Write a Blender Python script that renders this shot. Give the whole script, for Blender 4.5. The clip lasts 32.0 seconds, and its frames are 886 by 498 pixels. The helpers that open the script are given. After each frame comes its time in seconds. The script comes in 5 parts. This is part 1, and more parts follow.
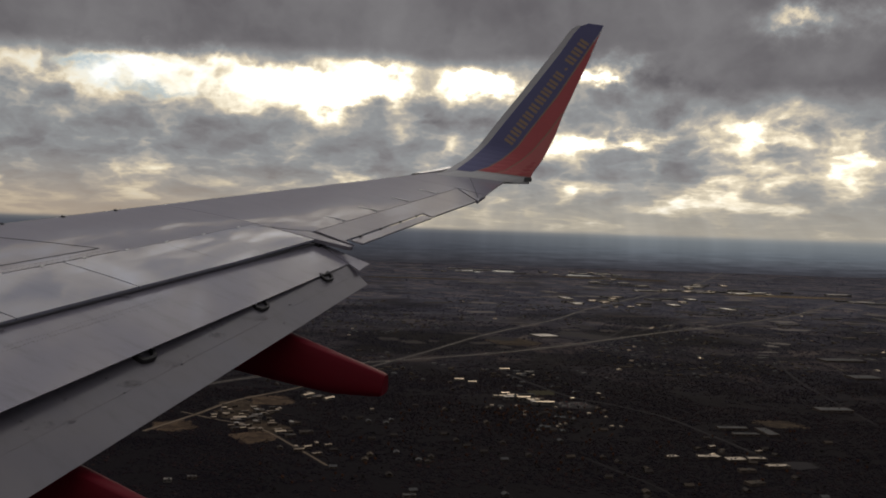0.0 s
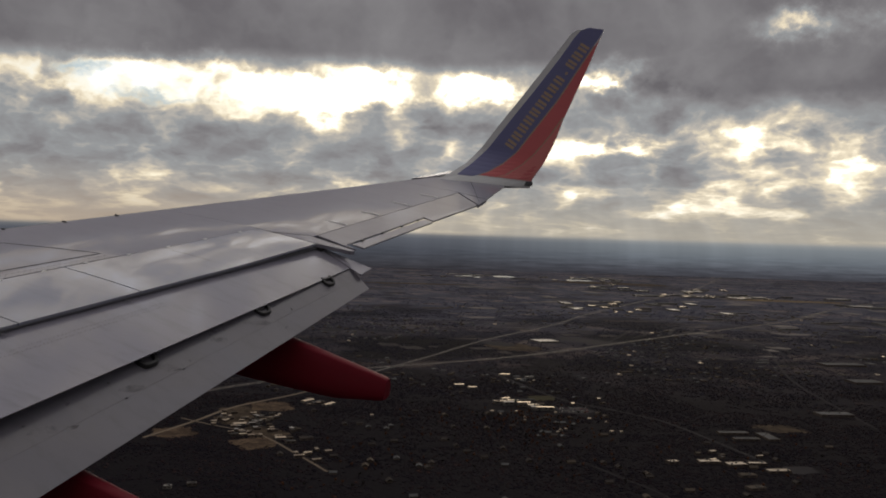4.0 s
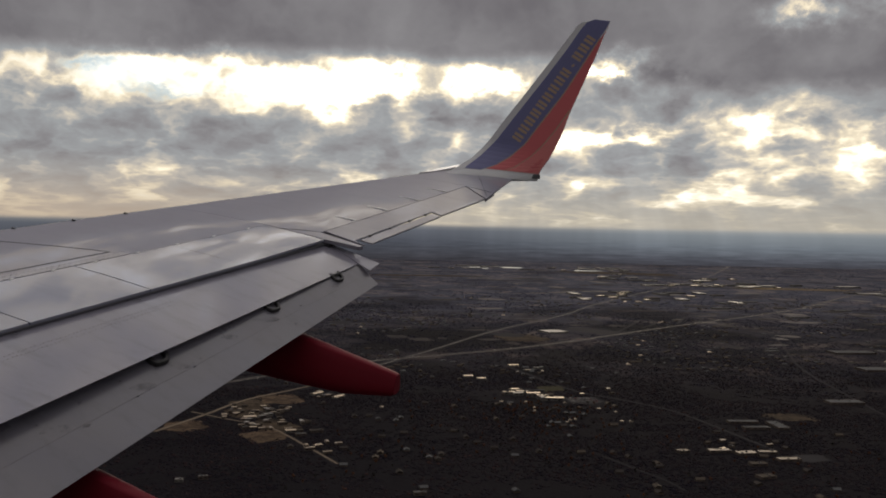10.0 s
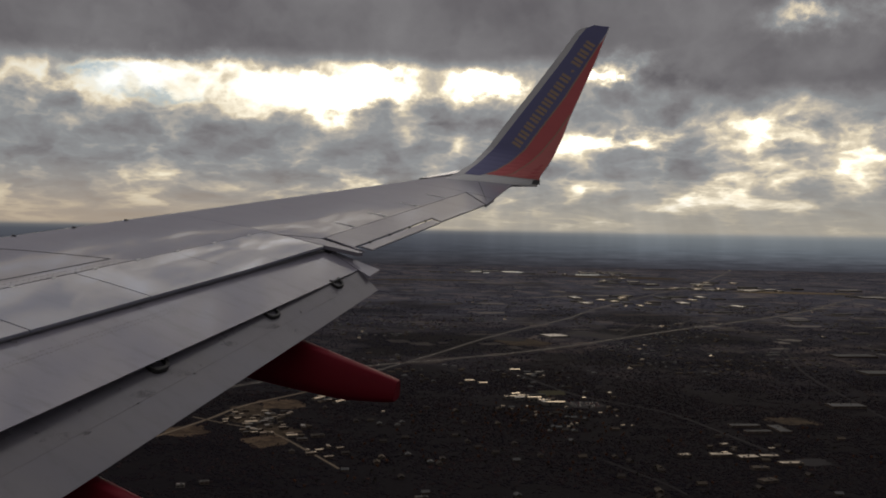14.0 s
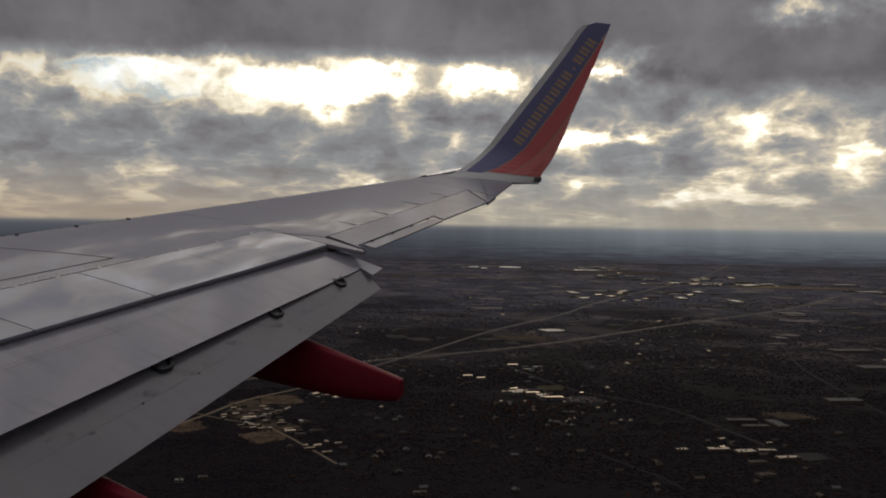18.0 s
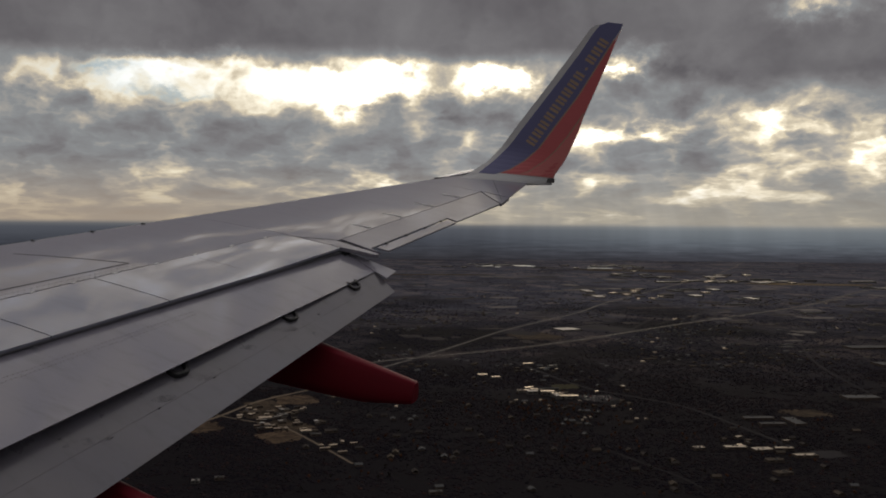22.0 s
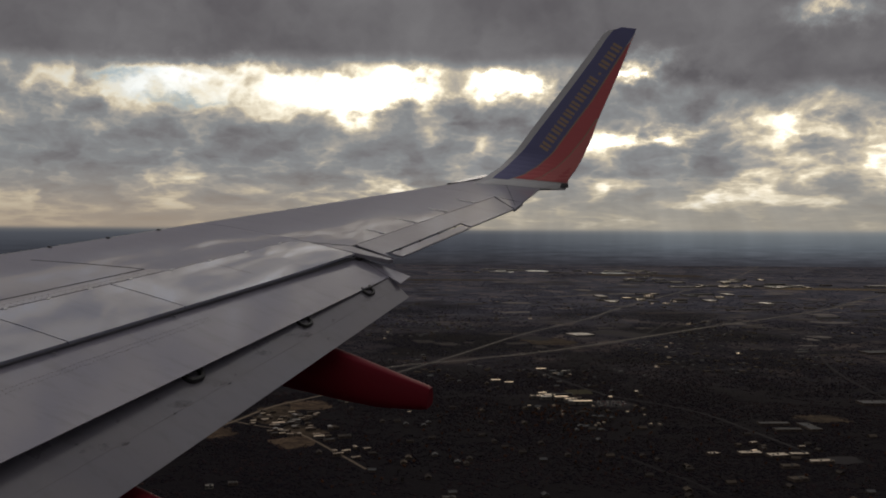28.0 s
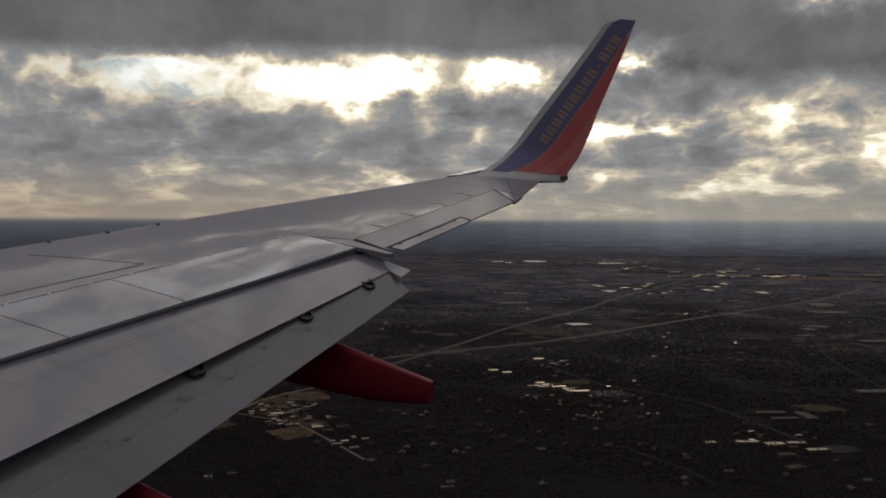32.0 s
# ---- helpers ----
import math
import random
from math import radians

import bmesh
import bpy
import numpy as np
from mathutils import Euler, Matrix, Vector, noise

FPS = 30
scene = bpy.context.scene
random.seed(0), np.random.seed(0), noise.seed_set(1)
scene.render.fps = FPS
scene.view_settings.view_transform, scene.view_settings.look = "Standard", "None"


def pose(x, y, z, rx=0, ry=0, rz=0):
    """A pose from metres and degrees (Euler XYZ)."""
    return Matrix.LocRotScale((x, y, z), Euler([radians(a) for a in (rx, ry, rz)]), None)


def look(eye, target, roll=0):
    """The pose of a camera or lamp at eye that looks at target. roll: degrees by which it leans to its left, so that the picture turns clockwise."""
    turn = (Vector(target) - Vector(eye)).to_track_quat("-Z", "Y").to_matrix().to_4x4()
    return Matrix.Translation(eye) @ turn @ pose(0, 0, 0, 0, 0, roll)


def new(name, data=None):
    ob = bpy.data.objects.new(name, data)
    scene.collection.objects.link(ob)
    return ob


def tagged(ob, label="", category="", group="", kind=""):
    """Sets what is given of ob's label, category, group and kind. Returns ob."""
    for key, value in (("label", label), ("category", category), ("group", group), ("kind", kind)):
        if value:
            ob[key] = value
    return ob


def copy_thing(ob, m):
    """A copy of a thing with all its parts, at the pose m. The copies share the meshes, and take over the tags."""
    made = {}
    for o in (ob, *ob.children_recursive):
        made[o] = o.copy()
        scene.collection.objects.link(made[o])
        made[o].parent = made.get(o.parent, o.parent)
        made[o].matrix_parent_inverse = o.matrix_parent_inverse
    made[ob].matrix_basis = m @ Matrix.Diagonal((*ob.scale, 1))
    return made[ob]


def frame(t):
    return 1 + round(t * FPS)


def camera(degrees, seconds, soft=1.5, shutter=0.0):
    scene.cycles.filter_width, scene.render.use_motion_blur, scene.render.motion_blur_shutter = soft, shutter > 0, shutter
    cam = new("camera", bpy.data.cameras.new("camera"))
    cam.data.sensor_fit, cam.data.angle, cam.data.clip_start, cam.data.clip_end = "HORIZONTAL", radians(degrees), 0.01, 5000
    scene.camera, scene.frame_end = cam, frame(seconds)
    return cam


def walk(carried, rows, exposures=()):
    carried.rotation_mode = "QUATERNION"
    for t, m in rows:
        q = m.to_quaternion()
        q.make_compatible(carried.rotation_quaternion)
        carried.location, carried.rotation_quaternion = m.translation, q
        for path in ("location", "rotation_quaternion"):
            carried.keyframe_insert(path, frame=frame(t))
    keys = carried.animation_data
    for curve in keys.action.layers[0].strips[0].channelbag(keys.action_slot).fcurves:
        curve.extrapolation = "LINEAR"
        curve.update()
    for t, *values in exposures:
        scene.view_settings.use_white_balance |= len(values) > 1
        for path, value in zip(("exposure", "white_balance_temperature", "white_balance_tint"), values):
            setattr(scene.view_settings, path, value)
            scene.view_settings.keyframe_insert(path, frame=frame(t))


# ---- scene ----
EYE = 160.0                      # the eye's height over the land
cam = camera(50.7, 32.0, soft=1.9)
ROWS = [
    (0.0, 0.099, 0.009, -0.118, 89.06, -1.93, -0.29),
    (0.5, 0.094, 0.014, -0.114, 89.09, -1.77, -0.24),
    (1.0, 0.087, 0.016, -0.115, 89.36, -1.66, -0.26),
    (1.5, 0.080, 0.015, -0.122, 89.35, -1.76, -0.43),
    (2.0, 0.075, 0.014, -0.132, 89.16, -1.77, -0.49),
    (2.5, 0.072, 0.013, -0.140, 88.78, -1.65, -0.41),
    (3.0, 0.073, 0.014, -0.144, 88.81, -1.68, -0.33),
    (3.5, 0.074, 0.013, -0.143, 89.14, -1.76, -0.31),
    (5.5, 0.072, 0.010, -0.114, 89.96, -1.51, -0.57),
    (6.0, 0.070, 0.003, -0.123, 90.31, -1.20, -0.60),
    (6.5, 0.069, 0.001, -0.128, 89.94, -1.51, -0.47),
    (7.0, 0.073, 0.006, -0.125, 89.46, -1.69, -0.27),
    (7.5, 0.080, 0.015, -0.112, 88.66, -1.43, -0.18),
    (8.0, 0.086, 0.021, -0.098, 88.52, -1.29, -0.06),
    (8.5, 0.085, 0.019, -0.090, 88.31, -0.94, -0.02),
    (9.0, 0.079, 0.012, -0.091, 88.67, -1.00, -0.00),
    (9.5, 0.072, 0.005, -0.096, 89.27, -0.99, 0.18),
    (10.0, 0.068, 0.003, -0.098, 88.87, -1.15, 0.15),
    (10.5, 0.066, 0.005, -0.096, 88.48, -1.22, 0.25),
    (11.0, 0.067, 0.008, -0.095, 88.20, -1.16, 0.37),
    (11.5, 0.066, 0.011, -0.094, 88.27, -0.96, 0.39),
    (12.0, 0.063, 0.010, -0.094, 88.36, -1.13, 0.39),
    (12.5, 0.060, 0.006, -0.091, 88.55, -1.30, 0.27),
    (13.0, 0.064, -0.000, -0.086, 88.84, -1.45, 0.26),
    (13.5, 0.073, -0.005, -0.080, 89.16, -1.05, 0.23),
    (14.0, 0.082, -0.007, -0.076, 89.14, -1.02, 0.21),
    (14.5, 0.087, -0.009, -0.072, 89.09, -1.02, 0.27),
    (16.5, 0.035, -0.012, -0.042, 89.13, -0.83, 0.15),
    (17.0, 0.027, -0.011, -0.041, 89.15, -0.59, 0.16),
    (17.5, 0.021, -0.011, -0.040, 89.24, -0.75, 0.16),
    (18.0, 0.015, -0.010, -0.036, 88.85, -0.94, 0.07),
    (18.5, 0.012, -0.011, -0.031, 88.65, -0.91, 0.03),
    (19.0, 0.008, -0.011, -0.027, 88.63, -0.80, 0.06),
    (19.5, 0.006, -0.010, -0.026, 88.93, -0.89, -0.02),
    (20.0, 0.007, -0.009, -0.023, 88.71, -0.92, -0.07),
    (20.5, 0.011, -0.007, -0.017, 88.49, -0.85, -0.00),
    (21.0, 0.015, -0.007, -0.008, 88.56, -0.65, 0.13),
    (21.5, 0.018, -0.010, -0.000, 88.69, -0.53, 0.41),
    (22.0, 0.020, -0.015, 0.004, 88.80, -0.47, 0.91),
    (22.5, 0.023, -0.021, 0.006, 88.91, -0.50, 1.22),
    (23.0, 0.025, -0.023, 0.008, 88.98, -0.40, 1.33),
    (23.5, 0.026, -0.022, 0.010, 88.98, -0.36, 1.54),
    (24.0, 0.024, -0.018, 0.011, 88.80, -0.39, 1.66),
    (24.5, 0.022, -0.012, 0.010, 88.86, -0.37, 1.68),
    (25.0, 0.019, -0.006, 0.010, 88.85, -0.50, 1.63),
    (25.5, 0.018, -0.002, 0.012, 88.57, -0.30, 1.72),
    (27.5, 0.004, -0.021, 0.002, 89.14, 0.06, 1.80),
    (28.0, 0.004, -0.021, 0.005, 89.12, -0.33, 1.69),
    (28.5, 0.002, -0.019, 0.012, 88.83, -0.52, 1.67),
    (29.0, -0.000, -0.013, 0.023, 88.62, -0.62, 1.66),
    (29.5, -0.004, -0.005, 0.033, 88.40, -0.64, 1.72),
    (30.0, -0.009, -0.000, 0.040, 88.32, -0.45, 1.79),
    (30.5, -0.017, 0.001, 0.041, 88.37, -0.44, 1.72),
    (31.0, -0.024, -0.002, 0.041, 88.56, -0.47, 1.66),
    (31.5, -0.029, -0.006, 0.043, 88.65, -0.24, 1.61),
    (32.0, -0.031, -0.011, 0.046, 88.54, -0.18, 1.54),
]
walk(cam, [(t, pose(x, y, EYE + z, rx, ry, rz)) for t, x, y, z, rx, ry, rz in ROWS],
     exposures=[(0.0, 0.20), (3.0, 0.37), (6.0, 0.30), (8.0, 0.39), (10.0, 0.50), (11.0, 0.52), (12.0, 0.36), (14.0, 0.17), (17.0, 0.12), (20.0, 0.10), (25.0, 0.03), (29.0, -0.01), (32.0, -0.03)])

# ---- node helpers ----


class Nodes:
    """Short hand for node trees: numbers and sockets go into sums alike."""

    def __init__(self, tree):
        self.tree = tree
        tree.nodes.clear()

    def add(self, kind, **values):
        n = self.tree.nodes.new(kind)
        for k, v in values.items():
            setattr(n, k, v)
        return n

    def put(self, socket, value):
        if isinstance(value, bpy.types.NodeSocket):
            self.tree.links.new(value, socket)
        else:
            socket.default_value = value

    def math(self, op, a, b=0.0, c=0.0, clamp=False):
        n = self.add("ShaderNodeMath", operation=op, use_clamp=clamp)
        for s, v in zip(n.inputs, (a, b, c)):
            self.put(s, v)
        return n.outputs[0]

    def total(self, *terms):
        out = terms[0]
        for t in terms[1:]:
            out = self.math("ADD", out, t)
        return out

    def step(self, value, low, high, to_low=0.0, to_high=1.0):
        n = self.add("ShaderNodeMapRange", interpolation_type="SMOOTHSTEP")
        for s, v in zip(n.inputs, (value, low, high, to_low, to_high)):
            self.put(s, v)
        return n.outputs[0]

    def mix(self, factor, a, b, blend="MIX"):
        n = self.add("ShaderNodeMix", data_type="RGBA", blend_type=blend)
        self.put(n.inputs[0], factor)
        for s, v in ((n.inputs[6], a), (n.inputs[7], b)):
            self.put(s, v if isinstance(v, bpy.types.NodeSocket) else (*v, 1.0)[:4])
        return n.outputs[2]

    def noise(self, vector, scale, detail=4.0, rough=0.55, warp=0.0, out=0):
        n = self.add("ShaderNodeTexNoise")
        if vector is not None:
            self.put(n.inputs["Vector"], vector)
        for k, v in (("Scale", scale), ("Detail", detail), ("Roughness", rough), ("Distortion", warp)):
            n.inputs[k].default_value = v
        return n.outputs[out]

    def ramp(self, factor, stops):
        n = self.add("ShaderNodeValToRGB")
        while len(n.color_ramp.elements) < len(stops):
            n.color_ramp.elements.new(0.5)
        for e, (at, col) in zip(n.color_ramp.elements, stops):
            e.position, e.color = at, (*col, 1.0)
        self.put(n.inputs[0], factor)
        return n.outputs[0]

    def vector(self, x, y, z):
        n = self.add("ShaderNodeCombineXYZ")
        for s, v in zip(n.inputs, (x, y, z)):
            self.put(s, v)
        return n.outputs[0]


# ---- sky: broken cloud, the low sun behind it ----
SUN_AZ, SUN_EL = 14.0, 27.0       # degrees right of ahead, and up
world = bpy.data.worlds.new("overcast_sky")
scene.world = world
world.use_nodes = True
N = Nodes(world.node_tree)
axes = N.add("ShaderNodeSeparateXYZ")
N.put(axes.inputs[0], N.add("ShaderNodeTexCoord").outputs["Generated"])
X, Y, Z = axes.outputs
AZ = N.math("ARCTAN2", X, Y)
UP = N.math("MAXIMUM", Z, 0.0)
flat = N.math("SQRT", N.math("MAXIMUM", N.math("SUBTRACT", 1.0, N.math("MULTIPLY", Z, Z)), 0.0001))
ROUND = 7.0
CLOUD = N.vector(N.math("MULTIPLY", N.math("DIVIDE", X, flat), ROUND), N.math("MULTIPLY", N.math("DIVIDE", Y, flat), ROUND),
                 N.math("MULTIPLY_ADD", N.math("LOGARITHM", N.math("ADD", UP, 0.03), math.e), 1.70, N.math("MULTIPLY", N.math("MULTIPLY", UP, UP), 3.5)))
wob = N.math("SUBTRACT", N.noise(CLOUD, 1.5, 6.0, 0.6), 0.5)
AZW = N.math("MULTIPLY_ADD", wob, 0.20, AZ)
ZW = N.math("MULTIPLY_ADD", N.math("SUBTRACT", N.noise(CLOUD, 2.2, 7.0, 0.6), 0.5), 0.085, UP)


def bank(az, up, wide, tall, amount):
    """A soft-edged thick (or, negative, thin) place in the cloud deck."""
    a = N.math("DIVIDE", N.math("SUBTRACT", AZW, az), wide)
    b = N.math("DIVIDE", N.math("SUBTRACT", ZW, up), tall)
    r2 = N.math("ADD", N.math("MULTIPLY", a, a), N.math("MULTIPLY", b, b))
    return N.math("MULTIPLY", N.math("EXPONENT", N.math("MULTIPLY", r2, -1.0)), amount)


warped = N.add("ShaderNodeVectorMath", operation="MULTIPLY_ADD")
N.put(warped.inputs[0], N.noise(CLOUD, 2.4, 4.0, 0.55, 0.0, 1))
warped.inputs[1].default_value = (0.5, 0.5, 0.5)
N.put(warped.inputs[2], CLOUD)
WARP = warped.outputs[0]


def lobes(vector, scale, smooth):
    v = N.add("ShaderNodeTexVoronoi", feature="SMOOTH_F1" if smooth else "F1")
    N.put(v.inputs["Vector"], vector)
    v.inputs["Scale"].default_value = scale
    if smooth:
        v.inputs["Smoothness"].default_value = 0.22
    return N.math("SUBTRACT", 0.42, v.outputs["Distance"])


def heaps(vector):
    """Heaped cloud: broad masses, and lobes upon lobes."""
    return N.total(N.math("MULTIPLY", N.math("SUBTRACT", N.noise(vector, 0.95, 10.0, 0.56, 0.2), 0.5), 1.05),
                   N.math("MULTIPLY", lobes(vector, 2.3, True), 0.34), N.math("MULTIPLY", lobes(vector, 5.4, True), 0.20), N.math("MULTIPLY", lobes(vector, 12.0, False), 0.09))


higher = N.add("ShaderNodeVectorMath", operation="ADD")
N.put(higher.inputs[0], WARP)
higher.inputs[1].default_value = (0.0, 0.0, 0.11)
HEAP = heaps(WARP)
crest = N.math("SUBTRACT", HEAP, heaps(higher.outputs[0]))          # tops turned to the sun, and flat dark bases
# the dark sheet overhead: a straight lower edge that comes down to the side, and an upper end where it breaks up
edge = N.math("SUBTRACT", N.math("ADD", N.step(AZ, 0.08, 0.30, 0.175, 0.142), N.step(AZ, -0.40, -0.08, -0.011, 0.0)), N.math("MULTIPLY", wob, 0.030))
under = N.math("SUBTRACT", UP, edge)
high_break = N.step(ZW, 0.54, 0.63)
deck = N.math("MULTIPLY", N.step(under, -0.004, 0.018), N.math("SUBTRACT", 1.0, high_break))
rough_part = N.math("MULTIPLY_ADD", deck, -0.72, 1.0)
THICK = N.total(
    N.math("MULTIPLY_ADD", N.math("MULTIPLY", HEAP, rough_part), N.step(UP, 0.55, 0.66, 1.0, 0.4), 0.475),
    N.math("MULTIPLY", N.math("MULTIPLY", crest, rough_part), -0.75),
    N.math("MULTIPLY", deck, 0.30),
    N.math("MULTIPLY", N.math("SUBTRACT", N.noise(CLOUD, 0.9, 5.0, 0.5), 0.5), N.math("MULTIPLY", deck, 0.35)),
    N.math("MULTIPLY", N.math("SUBTRACT", N.noise(N.vector(N.math("MULTIPLY", AZ, 4.5), N.math("MULTIPLY", UP, 21.0), 0.0), 1.0, 6.0, 0.6, 0.4), 0.5), N.math("MULTIPLY", high_break, 1.15)),
    N.math("MULTIPLY", high_break, -0.105),
    bank(-0.105, 0.150, 0.085, 0.020, -0.37),
    bank(-0.25, 0.150, 0.12, 0.020, -0.12),
    bank(-0.30, 0.166, 0.10, 0.008, -0.16),
    bank(0.052, 0.164, 0.030, 0.011, -0.34),
    bank(0.167, 0.172, 0.030, 0.012, -0.40),
    bank(0.022, 0.125, 0.048, 0.024, 0.30),
    bank(0.23, 0.148, 0.07, 0.018, 0.20),
    bank(0.36, 0.165, 0.13, 0.020, 0.04),
    bank(0.17, 0.103, 0.09, 0.010, -0.20),
    bank(0.36, 0.108, 0.13, 0.016, -0.15),
    bank(0.378, 0.220, 0.045, 0.013, -0.46),
    bank(0.28, 0.104, 0.06, 0.022, 0.15),
    bank(-0.39, 0.128, 0.06, 0.016, 0.20),
    bank(-0.27, 0.100, 0.22, 0.014, 0.05),
    bank(-0.095, 0.056, 0.05, 0.012, 0.20),
    bank(-0.11, 0.105, 0.08, 0.018, 0.07),
    bank(-0.32, 0.080, 0.26, 0.028, 0.13),
    bank(0.10, 0.068, 0.20, 0.014, 0.06),
)
sun_dir = Vector((math.sin(radians(SUN_AZ)) * math.cos(radians(SUN_EL)), math.cos(radians(SUN_AZ)) * math.cos(radians(SUN_EL)),
                  math.sin(radians(SUN_EL))))
dot = N.total(N.math("MULTIPLY", X, sun_dir.x), N.math("MULTIPLY", Y, sun_dir.y), N.math("MULTIPLY", Z, sun_dir.z))
THICK = N.math("ADD", THICK, N.math("MULTIPLY", N.math("MULTIPLY", N.step(dot, 0.90, 0.99), N.step(UP, 0.52, 0.62)), -0.14))     # the sun wears through the cloud
body_col = N.ramp(THICK, [(0.15, (1.0, 0.98, 0.91)), (0.27, (0.88, 0.785, 0.60)), (0.35, (0.62, 0.54, 0.405)), (0.415, (0.375, 0.35, 0.315)),
                          (0.50, (0.246, 0.254, 0.260)), (0.66, (0.182, 0.176, 0.182)), (0.84, (0.112, 0.105, 0.113)), (1.0, (0.082, 0.077, 0.086))])
# the veil round the hidden sun lets more light through
veil = N.step(dot, 0.72, 0.98)
thin = N.step(THICK, 0.36, 0.08)
away = N.step(dot, -0.5, 0.85, 0.58, 1.0)
gain = N.math("MULTIPLY", N.math("MULTIPLY_ADD", N.math("MULTIPLY", veil, thin), 1.3, 1.0), away)
clouds = N.mix(1.0, body_col, N.vector(gain, gain, gain), "MULTIPLY")
nishita = N.add("ShaderNodeTexSky", sky_type="NISHITA", sun_disc=False, sun_elevation=radians(SUN_EL), sun_rotation=radians(SUN_AZ))
blue = N.mix(1.0, nishita.outputs[0], (0.07, 0.07, 0.07), "MULTIPLY")
gaps = N.math("MULTIPLY", N.step(THICK, 0.36, 0.22), N.step(veil, 0.9, 0.2))
clouds = N.mix(N.math("MULTIPLY", gaps, 0.4), clouds, blue)
holes = N.math("ADD", bank(-0.36, 0.162, 0.026, 0.006, 1.0), bank(-0.305, 0.140, 0.026, 0.005, 0.9))     # small rents that show blue
clouds = N.mix(N.math("MULTIPLY", holes, N.step(THICK, 0.50, 0.34, 0.0, 0.8)), clouds, (0.33, 0.42, 0.47))
# cooler, thicker cloud overhead
clouds = N.mix(N.step(UP, 0.25, 0.40), clouds, N.mix(1.0, clouds, (0.88, 0.88, 0.95), "MULTIPLY"))
clouds = N.mix(N.step(UP, 0.60, 0.78), clouds, N.mix(1.0, clouds, (0.95, 0.98, 1.05), "MULTIPLY"))
# haze low down, warm to the side, with faint shafts of light under the gaps
low_col = N.mix(N.step(AZ, -0.45, 0.15), (0.35, 0.280, 0.212), (0.335, 0.305, 0.255))
clouds = N.mix(N.step(UP, 0.080, 0.0, 0.0, 0.88), clouds, low_col)
fan = N.math("DIVIDE", N.math("SUBTRACT", AZ, 0.12), N.math("SUBTRACT", 0.36, UP))
shaft = N.noise(N.vector(fan, 0.0, 0.0), 6.0, 3.0, 0.6)
shaft = N.math("MULTIPLY_ADD", N.math("MULTIPLY", N.math("SUBTRACT", shaft, 0.45), N.math("MULTIPLY", N.step(UP, 0.17, 0.04), N.step(N.math("ABSOLUTE", N.math("SUBTRACT", AZ, 0.16)), 0.42, 0.10))), 0.75, 1.0)
clouds = N.mix(1.0, clouds, N.vector(shaft, shaft, shaft), "MULTIPLY")
# distant land past the built ground's reach, haze and light shafts painted in
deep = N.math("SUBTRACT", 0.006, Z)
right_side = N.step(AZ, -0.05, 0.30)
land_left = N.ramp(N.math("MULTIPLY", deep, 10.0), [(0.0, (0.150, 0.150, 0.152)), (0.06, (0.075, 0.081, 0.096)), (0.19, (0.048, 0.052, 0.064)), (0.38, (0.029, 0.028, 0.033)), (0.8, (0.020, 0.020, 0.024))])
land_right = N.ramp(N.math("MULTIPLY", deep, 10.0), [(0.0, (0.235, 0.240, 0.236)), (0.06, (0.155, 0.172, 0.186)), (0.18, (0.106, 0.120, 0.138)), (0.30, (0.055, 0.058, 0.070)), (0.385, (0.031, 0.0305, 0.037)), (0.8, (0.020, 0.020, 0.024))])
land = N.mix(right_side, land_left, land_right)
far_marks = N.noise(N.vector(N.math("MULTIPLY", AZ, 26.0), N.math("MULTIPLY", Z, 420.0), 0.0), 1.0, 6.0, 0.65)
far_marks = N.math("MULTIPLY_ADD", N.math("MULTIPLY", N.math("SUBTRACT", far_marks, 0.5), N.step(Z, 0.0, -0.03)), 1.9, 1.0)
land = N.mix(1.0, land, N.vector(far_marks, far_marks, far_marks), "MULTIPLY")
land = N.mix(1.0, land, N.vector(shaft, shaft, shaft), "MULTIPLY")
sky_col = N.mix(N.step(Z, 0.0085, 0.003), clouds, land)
back = N.add("ShaderNodeBackground")
N.put(back.inputs[0], sky_col)
back.inputs[1].default_value = 1.0
N.put(N.add("ShaderNodeOutputWorld").inputs[0], back.outputs[0])

sun = new("sun", bpy.data.lights.new("sun", "SUN"))
sun.data.energy, sun.data.angle, sun.data.color = 0.45, radians(12), (1.0, 0.85, 0.64)
sun.matrix_world = look(sun_dir * 1000, (0, 0, 0))

# ---- materials ----


def material(name, build):
    m = bpy.data.materials.new(name)
    m.use_nodes = True
    n = Nodes(m.node_tree)
    b = n.add("ShaderNodeBsdfPrincipled")
    n.put(n.add("ShaderNodeOutputMaterial").inputs[0], b.outputs[0])
    build(n, b)
    return m


def bump(n, b, height, strength, distance):
    k = n.add("ShaderNodeBump")
    k.inputs["Strength"].default_value, k.inputs["Distance"].default_value = strength, distance
    n.put(k.inputs["Height"], height)
    n.put(b.inputs["Normal"], k.outputs[0])


